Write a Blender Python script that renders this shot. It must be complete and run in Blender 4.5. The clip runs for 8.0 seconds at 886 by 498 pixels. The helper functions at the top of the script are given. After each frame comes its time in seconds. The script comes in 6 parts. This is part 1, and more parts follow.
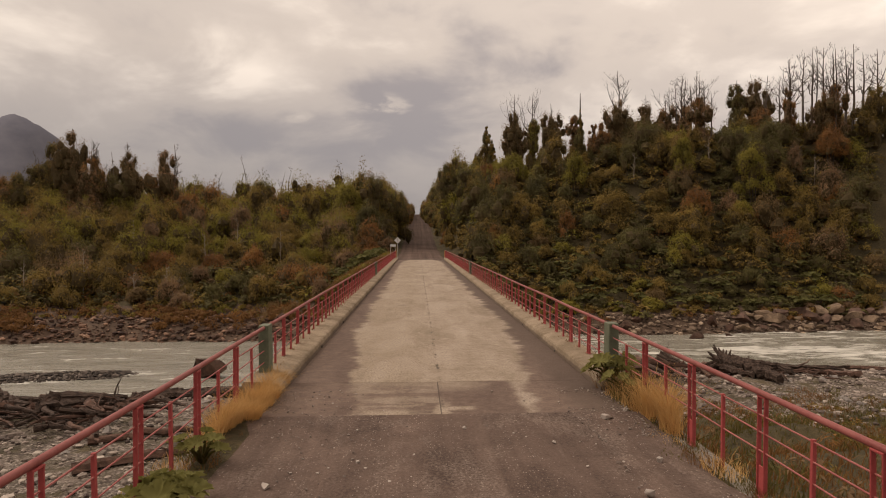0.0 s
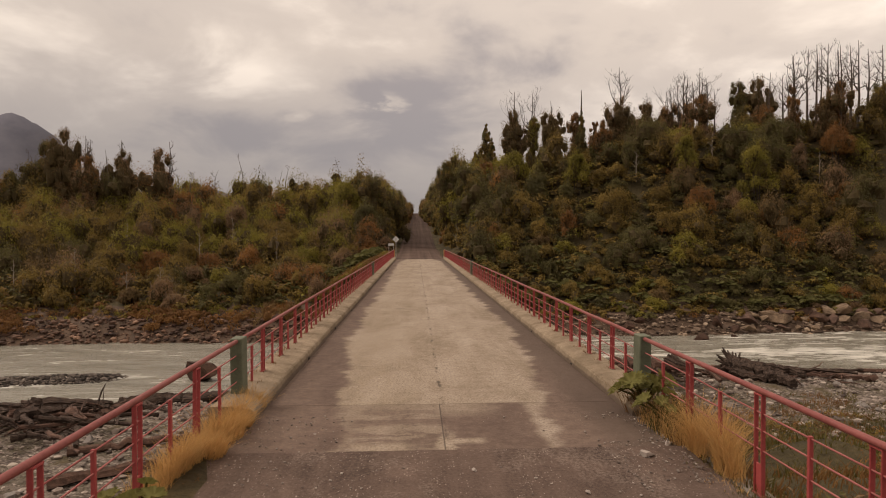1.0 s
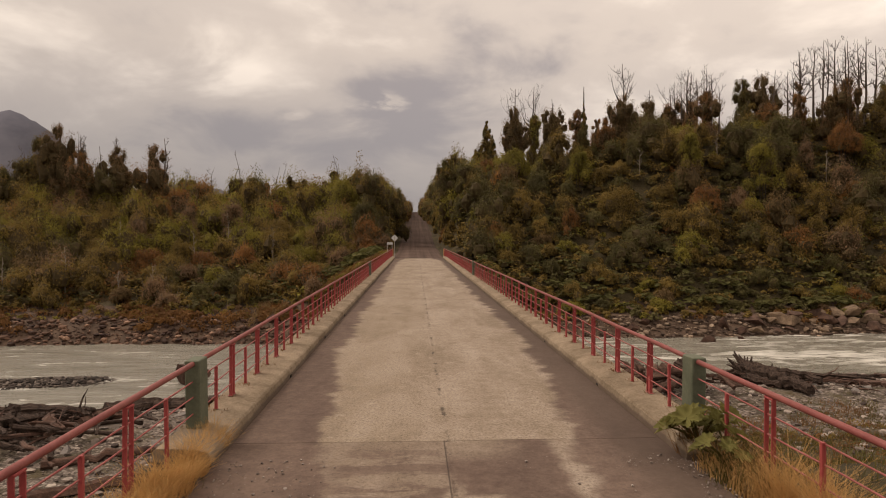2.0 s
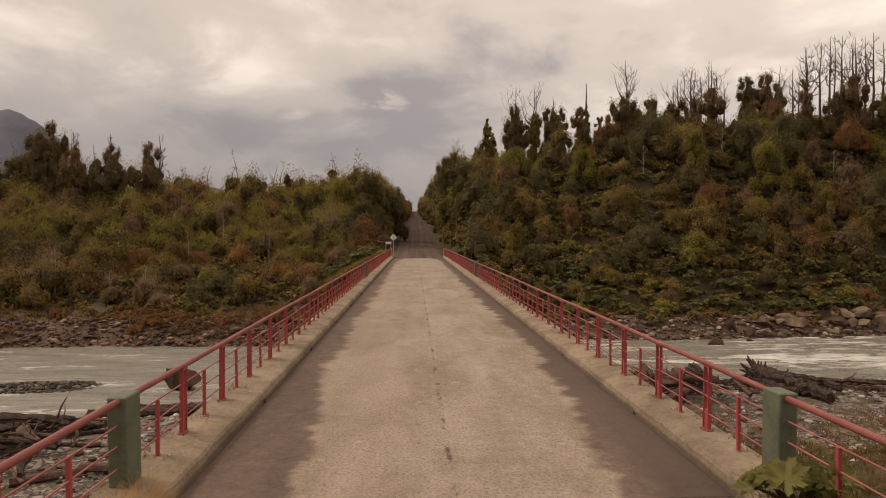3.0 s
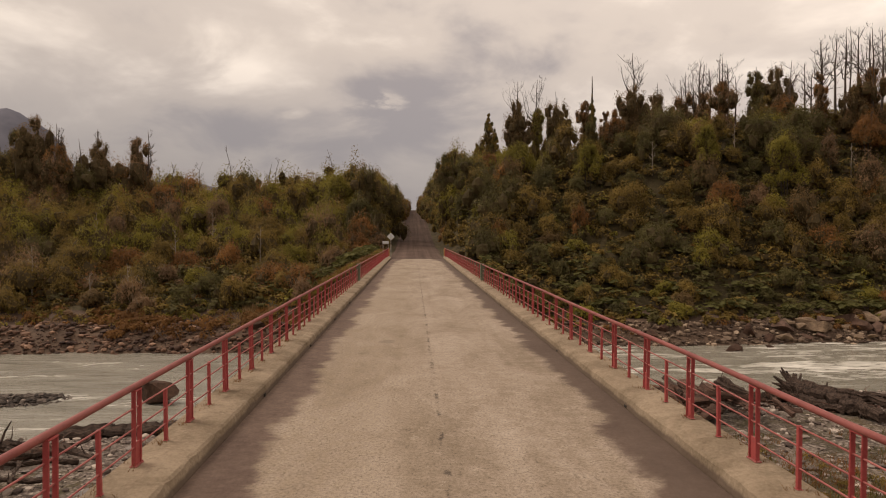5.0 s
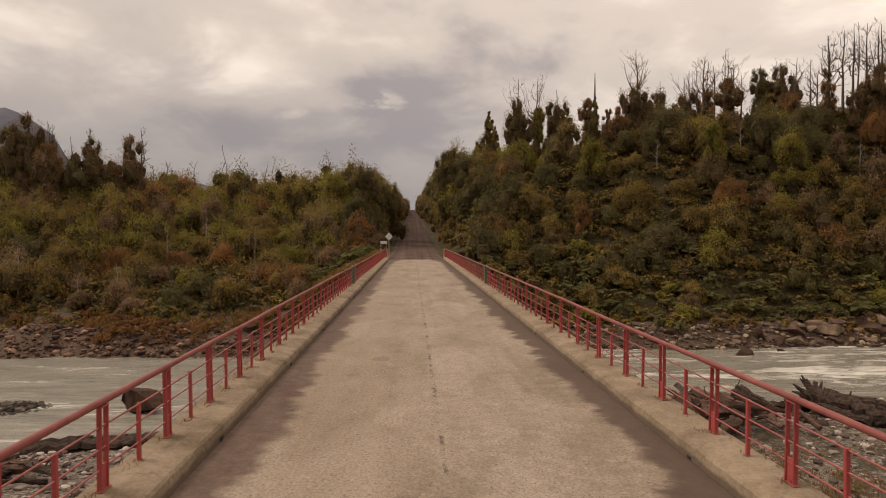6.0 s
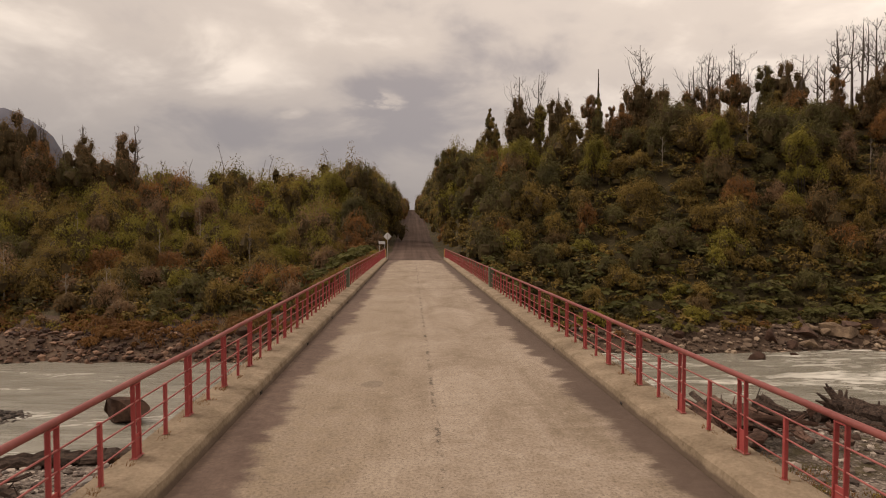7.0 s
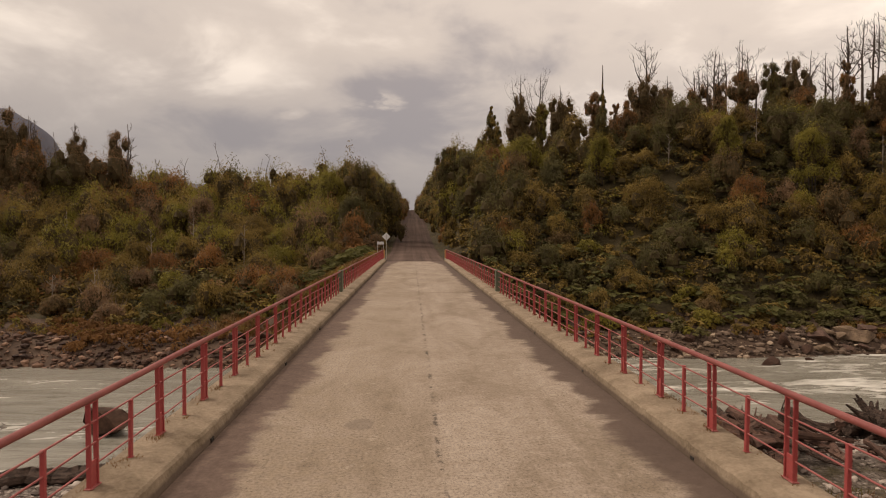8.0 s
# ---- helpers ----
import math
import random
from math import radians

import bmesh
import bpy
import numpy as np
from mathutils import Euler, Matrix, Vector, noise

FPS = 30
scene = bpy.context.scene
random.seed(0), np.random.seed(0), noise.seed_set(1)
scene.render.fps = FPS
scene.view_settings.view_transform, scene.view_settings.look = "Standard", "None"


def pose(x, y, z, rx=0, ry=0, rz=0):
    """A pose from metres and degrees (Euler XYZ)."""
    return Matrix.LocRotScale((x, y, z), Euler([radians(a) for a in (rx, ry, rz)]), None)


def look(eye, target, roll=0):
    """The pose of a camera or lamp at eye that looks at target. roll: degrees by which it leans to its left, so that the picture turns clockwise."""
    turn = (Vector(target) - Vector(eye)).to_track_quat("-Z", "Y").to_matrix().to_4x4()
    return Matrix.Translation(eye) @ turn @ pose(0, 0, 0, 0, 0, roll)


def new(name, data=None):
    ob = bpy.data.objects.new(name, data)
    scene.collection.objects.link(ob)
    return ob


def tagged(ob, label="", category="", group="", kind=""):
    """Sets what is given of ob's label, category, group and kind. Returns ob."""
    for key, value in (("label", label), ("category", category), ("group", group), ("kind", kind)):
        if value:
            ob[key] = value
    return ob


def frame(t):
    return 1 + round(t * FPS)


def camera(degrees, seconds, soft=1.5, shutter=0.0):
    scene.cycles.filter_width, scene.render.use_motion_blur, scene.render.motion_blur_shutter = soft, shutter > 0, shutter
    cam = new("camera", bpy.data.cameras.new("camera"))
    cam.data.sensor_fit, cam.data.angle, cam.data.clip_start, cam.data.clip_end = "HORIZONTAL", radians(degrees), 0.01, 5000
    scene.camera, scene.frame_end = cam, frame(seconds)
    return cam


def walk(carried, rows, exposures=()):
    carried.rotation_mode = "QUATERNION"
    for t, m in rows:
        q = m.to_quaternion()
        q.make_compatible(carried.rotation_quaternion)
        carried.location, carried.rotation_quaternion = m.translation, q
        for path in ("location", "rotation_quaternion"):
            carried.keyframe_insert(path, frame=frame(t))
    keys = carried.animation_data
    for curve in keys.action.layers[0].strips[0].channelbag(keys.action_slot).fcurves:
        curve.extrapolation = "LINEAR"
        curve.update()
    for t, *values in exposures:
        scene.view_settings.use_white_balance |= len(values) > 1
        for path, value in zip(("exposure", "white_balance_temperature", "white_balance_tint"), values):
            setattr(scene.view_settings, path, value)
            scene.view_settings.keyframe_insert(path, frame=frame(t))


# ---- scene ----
import functools

cam = camera(70.6, 8.0, soft=1.05, shutter=0.25)
PATH = [
    (0, (-0.394, -1.036, 2.644), (-0.312, 0.962, 2.608), -0.2),
    (0.5, (-0.395, -0.208, 2.643), (-0.312, 1.79, 2.605), -0.2),
    (1, (-0.394, 0.614, 2.629), (-0.308, 2.611, 2.59), -0.2),
    (1.5, (-0.405, 1.539, 2.632), (-0.318, 3.536, 2.591), -0.1),
    (3, (-0.394, 4.407, 2.586), (-0.303, 6.405, 2.542), 0.0),
    (3.5, (-0.354, 5.427, 2.595), (-0.263, 7.425, 2.551), -0.1),
    (4, (-0.342, 6.453, 2.585), (-0.249, 8.45, 2.539), -0.0),
    (4.5, (-0.357, 7.519, 2.57), (-0.264, 9.517, 2.524), 0.0),
    (6, (-0.360, 10.743, 2.54), (-0.262, 12.74, 2.494), 0.05),
    (6.5, (-0.342, 11.887, 2.533), (-0.245, 13.884, 2.486), 0.0),
    (7, (-0.325, 12.967, 2.521), (-0.226, 14.964, 2.475), -0.0),
    (7.5, (-0.298, 14.161, 2.51), (-0.2, 16.158, 2.465), -0.1),
    (8, (-0.313, 15.334, 2.476), (-0.213, 17.331, 2.432), 0.0),
]
walk(cam, [(t, look(eye, target, roll)) for t, eye, target, roll in PATH], exposures=[(0, 0.0, 6900, 17), (8, 0.0, 6900, 17)])

# ---- sky and light ----
SUN_FROM = Vector((-0.62, 0.22, 0.75)).normalized()
world = bpy.data.worlds.new("overcast_sky")
scene.world = world
world.use_nodes = True
wt = world.node_tree
wt.nodes.clear()


def wnode(kind, **kw):
    n = wt.nodes.new(kind)
    for key, value in kw.items():
        n.inputs[key].default_value = value
    return n


def wmath(op, a, b=None, clamp=False):
    n = wt.nodes.new("ShaderNodeMath")
    n.operation, n.use_clamp = op, clamp
    for k, v in enumerate((a, b)):
        if v is None:
            continue
        if isinstance(v, (int, float)):
            n.inputs[k].default_value = v
        else:
            wt.links.new(v, n.inputs[k])
    return n.outputs[0]


w_geo = wt.nodes.new("ShaderNodeTexCoord")
w_sep = wt.nodes.new("ShaderNodeSeparateXYZ")
wt.links.new(w_geo.outputs["Generated"], w_sep.inputs[0])
up = wmath("MAXIMUM", w_sep.outputs["Z"], 0.0)
# the cloud deck seen in perspective: overhead plane coordinates
den = wmath("ADD", up, 0.30)
w_comb = wt.nodes.new("ShaderNodeCombineXYZ")
wt.links.new(wmath("DIVIDE", w_sep.outputs["X"], den), w_comb.inputs[0])
wt.links.new(wmath("DIVIDE", w_sep.outputs["Y"], den), w_comb.inputs[1])


def wnoise(scale, detail, rough, dist, off):
    m = wnode("ShaderNodeMapping")
    m.inputs["Location"].default_value = off
    wt.links.new(w_comb.outputs[0], m.inputs["Vector"])
    n = wnode("ShaderNodeTexNoise", Scale=scale, Detail=detail, Roughness=rough, Distortion=dist)
    wt.links.new(m.outputs[0], n.inputs["Vector"])
    return n.outputs["Fac"]


big = wnoise(0.95, 3.0, 0.45, 0.2, (0.6, 2.2, 0.0))
fine = wnoise(2.6, 6.0, 0.55, 0.35, (1.7, 5.2, 0.0))
billow = wnoise(1.7, 5.0, 0.55, 0.2, (6.1, 0.4, 0.0))
mixed = wmath("ADD", wmath("MULTIPLY", big, 0.34), wmath("ADD", wmath("MULTIPLY", fine, 0.38), wmath("MULTIPLY", billow, 0.28)))
# the banks and breaks of this sky beyond the river: bearing, height, half widths, lighter or darker
ahead = wmath("MAXIMUM", w_sep.outputs["Y"], 0.15)
bearing = wmath("ADD", wmath("DIVIDE", w_sep.outputs["X"], ahead), wmath("MULTIPLY", wmath("SUBTRACT", fine, 0.5), 0.34))
above = wmath("ADD", wmath("DIVIDE", up, ahead), wmath("MULTIPLY", wmath("SUBTRACT", billow, 0.5), 0.20))
for bx, bz, wx, wz, amount in ((-0.13, 0.205, 0.24, 0.070, -0.085), (-0.50, 0.20, 0.24, 0.05, -0.035), (0.10, 0.29, 0.20, 0.08, -0.03), (-0.30, 0.135, 0.26, 0.028, -0.03), (-0.62, 0.34, 0.24, 0.07, 0.02), (-0.27, 0.285, 0.12, 0.06, 0.075), (0.62, 0.34, 0.30, 0.10, 0.012), (0.30, 0.21, 0.22, 0.06, 0.02), (-0.20, 0.207, 0.020, 0.014, 0.12), (-0.05, 0.197, 0.018, 0.015, 0.12), (-0.25, 0.270, 0.035, 0.012, 0.08)):
    u2 = wmath("POWER", wmath("ABSOLUTE", wmath("DIVIDE", wmath("SUBTRACT", bearing, bx), wx)), 2.0)
    v2 = wmath("POWER", wmath("ABSOLUTE", wmath("DIVIDE", wmath("SUBTRACT", above, bz), wz)), 2.0)
    mixed = wmath("ADD", mixed, wmath("MULTIPLY", wmath("EXPONENT", wmath("MULTIPLY", wmath("ADD", u2, v2), -1.0)), amount))
ramp = wt.nodes.new("ShaderNodeValToRGB")
ramp.color_ramp.interpolation = "EASE"
el = ramp.color_ramp.elements
el[0].position, el[0].color = 0.36, (0.35, 0.322, 0.31, 1)
el[1].position, el[1].color = 0.65, (1.02, 0.93, 0.79, 1)
mid = el.new(0.50)
mid.color = (0.63, 0.565, 0.485, 1)
wt.links.new(mixed, ramp.inputs[0])
# near the horizon the cloud turns cooler and flatter
hz = wnode("ShaderNodeMix")
hz.data_type = "RGBA"
hz.inputs[6].default_value = (0.33, 0.318, 0.325, 1)
wt.links.new(wmath("MULTIPLY", up, 3.6, True), hz.inputs[0])
wt.links.new(ramp.outputs["Color"], hz.inputs[7])
# overcast luminance grows towards the zenith
# and the cloud is thinner towards one side
lift = wmath("ADD", wmath("ADD", wmath("MULTIPLY", up, 0.95), 0.87), wmath("MULTIPLY", w_sep.outputs["X"], 0.26))
scaled = wnode("ShaderNodeVectorMath")
scaled.operation = "SCALE"
wt.links.new(hz.outputs[2], scaled.inputs[0])
wt.links.new(lift, scaled.inputs["Scale"])
sky = wt.nodes.new("ShaderNodeTexSky")
sky.sky_type = "NISHITA"
sky.sun_disc = False
sky.sun_elevation = math.asin(SUN_FROM.z)
sky.sun_rotation = math.atan2(SUN_FROM.x, SUN_FROM.y)
bg_sky = wnode("ShaderNodeBackground", Strength=0.006)
wt.links.new(sky.outputs[0], bg_sky.inputs[0])
bg_cloud = wnode("ShaderNodeBackground", Strength=0.92)
wt.links.new(scaled.outputs[0], bg_cloud.inputs[0])
w_add = wt.nodes.new("ShaderNodeAddShader")
wt.links.new(bg_cloud.outputs[0], w_add.inputs[0])
wt.links.new(bg_sky.outputs[0], w_add.inputs[1])
w_out = wt.nodes.new("ShaderNodeOutputWorld")
wt.links.new(w_add.outputs[0], w_out.inputs[0])

sun = new("sun", bpy.data.lights.new("sun", "SUN"))
sun.data.energy, sun.data.angle, sun.data.color = 2.0, radians(18), (1.0, 0.92, 0.8)
sun.matrix_world = look(SUN_FROM * 50, (0, 0, 0))

# ---- materials ----
def material(name, rough=0.85, metal=0.0, spec=0.3):
    m = bpy.data.materials.new(name)
    m.use_nodes = True
    b = m.node_tree.nodes["Principled BSDF"]
    b.inputs["Roughness"].default_value = rough
    b.inputs["Metallic"].default_value = metal
    b.inputs["Specular IOR Level"].default_value = spec
    return m, m.node_tree, b


def coords(nt, kind="Object", scale=(1, 1, 1), loc=(0, 0, 0)):
    tc = nt.nodes.new("ShaderNodeTexCoord")
    mp = nt.nodes.new("ShaderNodeMapping")
    mp.inputs["Scale"].default_value = scale
    mp.inputs["Location"].default_value = loc
    nt.links.new(tc.outputs[kind], mp.inputs["Vector"])
    return mp.outputs[0]


def tex_noise(nt, vec, scale, detail=4.0, rough=0.55, dist=0.0):
    n = nt.nodes.new("ShaderNodeTexNoise")
    n.inputs["Scale"].default_value = scale
    n.inputs["Detail"].default_value = detail
    n.inputs["Roughness"].default_value = rough
    n.inputs["Distortion"].default_value = dist
    nt.links.new(vec, n.inputs["Vector"])
    return n.outputs["Fac"]


def ramp_of(nt, fac, *stops):
    r = nt.nodes.new("ShaderNodeValToRGB")
    e = r.color_ramp.elements
    for k, (pos, col) in enumerate(stops):
        col = (*col, 1) if len(col) == 3 else col
        if k < 2:
            e[k].position, e[k].color = pos, col
        else:
            e.new(pos).color = col
    nt.links.new(fac, r.inputs[0])
    return r.outputs["Color"]


def mixc(nt, fac, a, b, blend="MIX"):
    n = nt.nodes.new("ShaderNodeMix")
    n.data_type, n.blend_type = "RGBA", blend
    for key, v in ((0, fac), (6, a), (7, b)):
        if isinstance(v, (int, float)):
            n.inputs[key].default_value = v
        elif isinstance(v, tuple):
            n.inputs[key].default_value = (*v, 1)
        else:
            nt.links.new(v, n.inputs[key])
    return n.outputs[2]


def nmath(nt, op, a, b=None, clamp=False):
    n = nt.nodes.new("ShaderNodeMath")
    n.operation, n.use_clamp = op, clamp
    for k, v in enumerate((a, b)):
        if v is None:
            continue
        if isinstance(v, (int, float)):
            n.inputs[k].default_value = v
        else:
            nt.links.new(v, n.inputs[k])
    return n.outputs[0]


def step_up(nt, v, lo, hi):
    n = nt.nodes.new("ShaderNodeMapRange")
    n.interpolation_type = "SMOOTHSTEP"
    n.inputs["From Min"].default_value, n.inputs["From Max"].default_value = lo, hi
    nt.links.new(v, n.inputs["Value"])
    return n.outputs["Result"]


def bump(nt, b, height, strength, dist):
    n = nt.nodes.new("ShaderNodeBump")
    n.inputs["Strength"].default_value, n.inputs["Distance"].default_value = strength, dist
    nt.links.new(height, n.inputs["Height"])
    nt.links.new(n.outputs[0], b.inputs["Normal"])


def plain(name, lo, hi, scale=3.0, rough=0.85, fine=30.0, strength=0.3, dist=0.01, metal=0.0, spec=0.3, stretch=(1, 1, 1)):
    """Two-scale colour variation with fine relief."""
    m, nt, b = material(name, rough, metal, spec)
    v = coords(nt, "Object", stretch)
    a = tex_noise(nt, v, scale, 5, 0.6, 0.4)
    f = tex_noise(nt, v, fine, 4, 0.6)
    k = nmath(nt, "ADD", nmath(nt, "MULTIPLY", a, 0.65), nmath(nt, "MULTIPLY", f, 0.35))
    nt.links.new(ramp_of(nt, k, (0.36, lo), (0.64, hi)), b.inputs["Base Color"])
    bump(nt, b, f, strength, dist)
    return m


def foliage(name, dark, light, odd):
    m, nt, b = material(name, 0.75, 0.0, 0.18)
    g = nt.nodes.new("ShaderNodeNewGeometry")
    patch = tex_noise(nt, coords(nt), 0.30, 3, 0.55)
    tone = tex_noise(nt, coords(nt), 1.4, 3, 0.6)
    k = nmath(nt, "ADD", nmath(nt, "MULTIPLY", g.outputs["Random Per Island"], 0.10), nmath(nt, "ADD", nmath(nt, "MULTIPLY", patch, 0.62), nmath(nt, "MULTIPLY", tone, 0.28)))
    c = ramp_of(nt, k, (0.30, dark), (0.62, light), (0.78, odd))
    nt.links.new(c, b.inputs["Base Color"])
    # thin leaves let part of the light through
    tr = nt.nodes.new("ShaderNodeBsdfTranslucent")
    nt.links.new(c, tr.inputs["Color"])
    both = nt.nodes.new("ShaderNodeMixShader")
    both.inputs[0].default_value = 0.38
    nt.links.new(b.outputs[0], both.inputs[1])
    nt.links.new(tr.outputs[0], both.inputs[2])
    nt.links.new(both.outputs[0], nt.nodes["Material Output"].inputs["Surface"])
    return m


FOL = [
    foliage("dark_green_leaves", (0.056, 0.047, 0.019), (0.146, 0.124, 0.043), (0.236, 0.189, 0.058)),
    foliage("olive_leaves", (0.098, 0.067, 0.020), (0.258, 0.174, 0.045), (0.403, 0.252, 0.058)),
    foliage("yellow_green_leaves", (0.105, 0.088, 0.017), (0.268, 0.221, 0.039), (0.416, 0.323, 0.052)),
    foliage("rust_brown_leaves", (0.125, 0.059, 0.021), (0.306, 0.147, 0.045), (0.450, 0.219, 0.057)),
    foliage("grey_brown_twigs", (0.125, 0.076, 0.041), (0.282, 0.174, 0.091), (0.408, 0.252, 0.132)),
    foliage("black_green_leaves", (0.086, 0.053, 0.026), (0.205, 0.133, 0.055), (0.321, 0.203, 0.078)),
]
M_PALETWIG = foliage("pale_bare_twigs", (0.12, 0.085, 0.055), (0.24, 0.18, 0.125), (0.34, 0.27, 0.20))
# inner twigs of the crowns, the shade in there put into their dark colour
M_SHADETWIG = foliage("twigs_in_painted_shade", (0.062, 0.043, 0.020), (0.125, 0.090, 0.042), (0.18, 0.125, 0.06))
M_NALCA = foliage("broad_green_leaves", (0.11, 0.105, 0.030), (0.25, 0.225, 0.070), (0.36, 0.29, 0.115))
M_FARLEAF = foliage("far_broad_leaves", (0.062, 0.060, 0.019), (0.137, 0.127, 0.042), (0.221, 0.182, 0.072))
M_ORANGE_FERN = foliage("orange_bracken", (0.11, 0.052, 0.02), (0.23, 0.115, 0.038), (0.31, 0.17, 0.06))
M_DRYGRASS = foliage("dry_golden_grass", (0.36, 0.20, 0.072), (0.74, 0.47, 0.19), (0.86, 0.64, 0.34))
M_DRYBANK = foliage("withered_tan_grass", (0.16, 0.098, 0.042), (0.33, 0.215, 0.098), (0.42, 0.29, 0.15))
M_GREENGRASS = foliage("green_weeds", (0.058, 0.050, 0.014), (0.14, 0.114, 0.032), (0.20, 0.15, 0.05))
M_BARK = plain("grey_bark", (0.035, 0.027, 0.021), (0.115, 0.09, 0.072), 2.0, 0.9, 14, 0.6, 0.03, stretch=(3, 3, 0.6))
M_DEAD = plain("bleached_dead_wood", (0.055, 0.041, 0.032), (0.16, 0.125, 0.10), 1.5, 0.9, 12, 0.5, 0.03, stretch=(3, 3, 0.5))
M_PALE = plain("pale_trunk", (0.16, 0.13, 0.10), (0.34, 0.28, 0.22), 1.5, 0.9, 12, 0.5, 0.03, stretch=(3, 3, 0.5))
M_DRIFT = plain("wet_driftwood", (0.012, 0.008, 0.006), (0.125, 0.085, 0.066), 2.4, 0.8, 20, 1.0, 0.05, spec=0.12, stretch=(0.7, 3, 3))
M_DRIFT2 = plain("brown_driftwood", (0.034, 0.018, 0.013), (0.17, 0.095, 0.067), 1.6, 0.85, 18, 0.8, 0.03, stretch=(0.7, 3, 3))
M_RED = plain("weathered_red_paint", (0.265, 0.038, 0.037), (0.41, 0.080, 0.075), 2.2, 0.55, 40, 0.15, 0.003, spec=0.4)
M_PIPE = plain("faded_red_pipe_paint", (0.175, 0.042, 0.036), (0.27, 0.082, 0.068), 2.6, 0.55, 45, 0.12, 0.003, spec=0.35)
M_ROD = plain("dull_red_rod", (0.23, 0.058, 0.052), (0.38, 0.125, 0.11), 2.0, 0.6, 40, 0.1, 0.002)
M_GREEN = plain("weathered_green_paint", (0.080, 0.088, 0.056), (0.140, 0.148, 0.098), 2.4, 0.65, 30, 0.2, 0.004)
M_CONC = plain("old_concrete", (0.14, 0.12, 0.10), (0.30, 0.26, 0.21), 1.0, 0.92, 18, 0.4, 0.01)
M_STONE = plain("river_stone", (0.10, 0.085, 0.075), (0.30, 0.26, 0.23), 0.8, 0.85, 12, 0.3, 0.01)
M_BANKSOIL = plain("brown_bank_soil", (0.040, 0.025, 0.017), (0.125, 0.080, 0.053), 0.8, 0.95, 7, 0.7, 0.06)
M_BOULDER = plain("brown_boulder_rock", (0.075, 0.048, 0.031), (0.28, 0.195, 0.125), 0.7, 0.9, 6, 0.6, 0.04)
M_WETROCK = plain("dark_wet_rock", (0.026, 0.014, 0.010), (0.095, 0.053, 0.036), 1.2, 0.85, 6, 0.8, 0.06, spec=0.15)
M_REDROCK = plain("reddish_bank_rock", (0.045, 0.026, 0.019), (0.15, 0.088, 0.062), 0.9, 0.9, 6, 0.6, 0.04)
M_SIGN = plain("grey_sign_back", (0.55, 0.54, 0.52), (0.72, 0.70, 0.67), 2.0, 0.5, 30, 0.05, 0.002)
M_SIGNPOST = plain("sign_post_paint", (0.35, 0.32, 0.28), (0.55, 0.5, 0.44), 2.0, 0.6, 30, 0.05, 0.002)
M_ORANGE = plain("orange_marker_paint", (0.42, 0.20, 0.07), (0.58, 0.30, 0.12), 3.0, 0.6, 30, 0.1, 0.002)
M_DARK = plain("drain_hole_shade", (0.02, 0.016, 0.013), (0.05, 0.04, 0.03), 6.0, 0.95)
# the haze of distance is painted into this blue-grey base colour
M_MOUNTAIN = plain("mountain_painted_haze", (0.118, 0.118, 0.142), (0.170, 0.166, 0.190), 0.004, 1.0, 0.02, 0.3, 4.0, spec=0.0)


def stones_random(name, stops, rough=0.85):
    """Stones whose tone differs from one to the next."""
    m, nt, b = material(name, rough, 0.0, 0.3)
    g = nt.nodes.new("ShaderNodeNewGeometry")
    c = ramp_of(nt, g.outputs["Random Per Island"], *stops)
    f = tex_noise(nt, coords(nt), 9.0, 4, 0.6)
    nt.links.new(mixc(nt, 0.5, c, ramp_of(nt, f, (0.3, (0.45, 0.45, 0.45)), (0.7, (1, 1, 1))), "MULTIPLY"), b.inputs["Base Color"])
    bump(nt, b, f, 0.4, 0.02)
    return m


M_STONES = stones_random("mixed_river_stones", ((0.0, (0.060, 0.042, 0.034)), (1.0, (0.50, 0.42, 0.35)), (0.35, (0.16, 0.122, 0.10)), (0.7, (0.30, 0.24, 0.20))))
M_PEBBLE = stones_random("pale_road_grit", ((0.0, (0.10, 0.075, 0.062)), (1.0, (0.50, 0.43, 0.37)), (0.4, (0.20, 0.158, 0.132)), (0.75, (0.33, 0.275, 0.235))))
M_BANKROCK = stones_random("brown_bank_rocks", ((0.0, (0.032, 0.016, 0.011)), (1.0, (0.34, 0.205, 0.135)), (0.45, (0.085, 0.045, 0.029)), (0.85, (0.18, 0.100, 0.064))))

M_TANROCK = stones_random("tan_broken_rock", ((0.0, (0.055, 0.035, 0.025)), (1.0, (0.42, 0.315, 0.22)), (0.4, (0.12, 0.079, 0.055)), (0.8, (0.22, 0.155, 0.108))))
M_DARKSTONES = stones_random("dark_wet_cobbles", ((0.0, (0.022, 0.016, 0.012)), (1.0, (0.17, 0.135, 0.11)), (0.5, (0.055, 0.040, 0.031))))


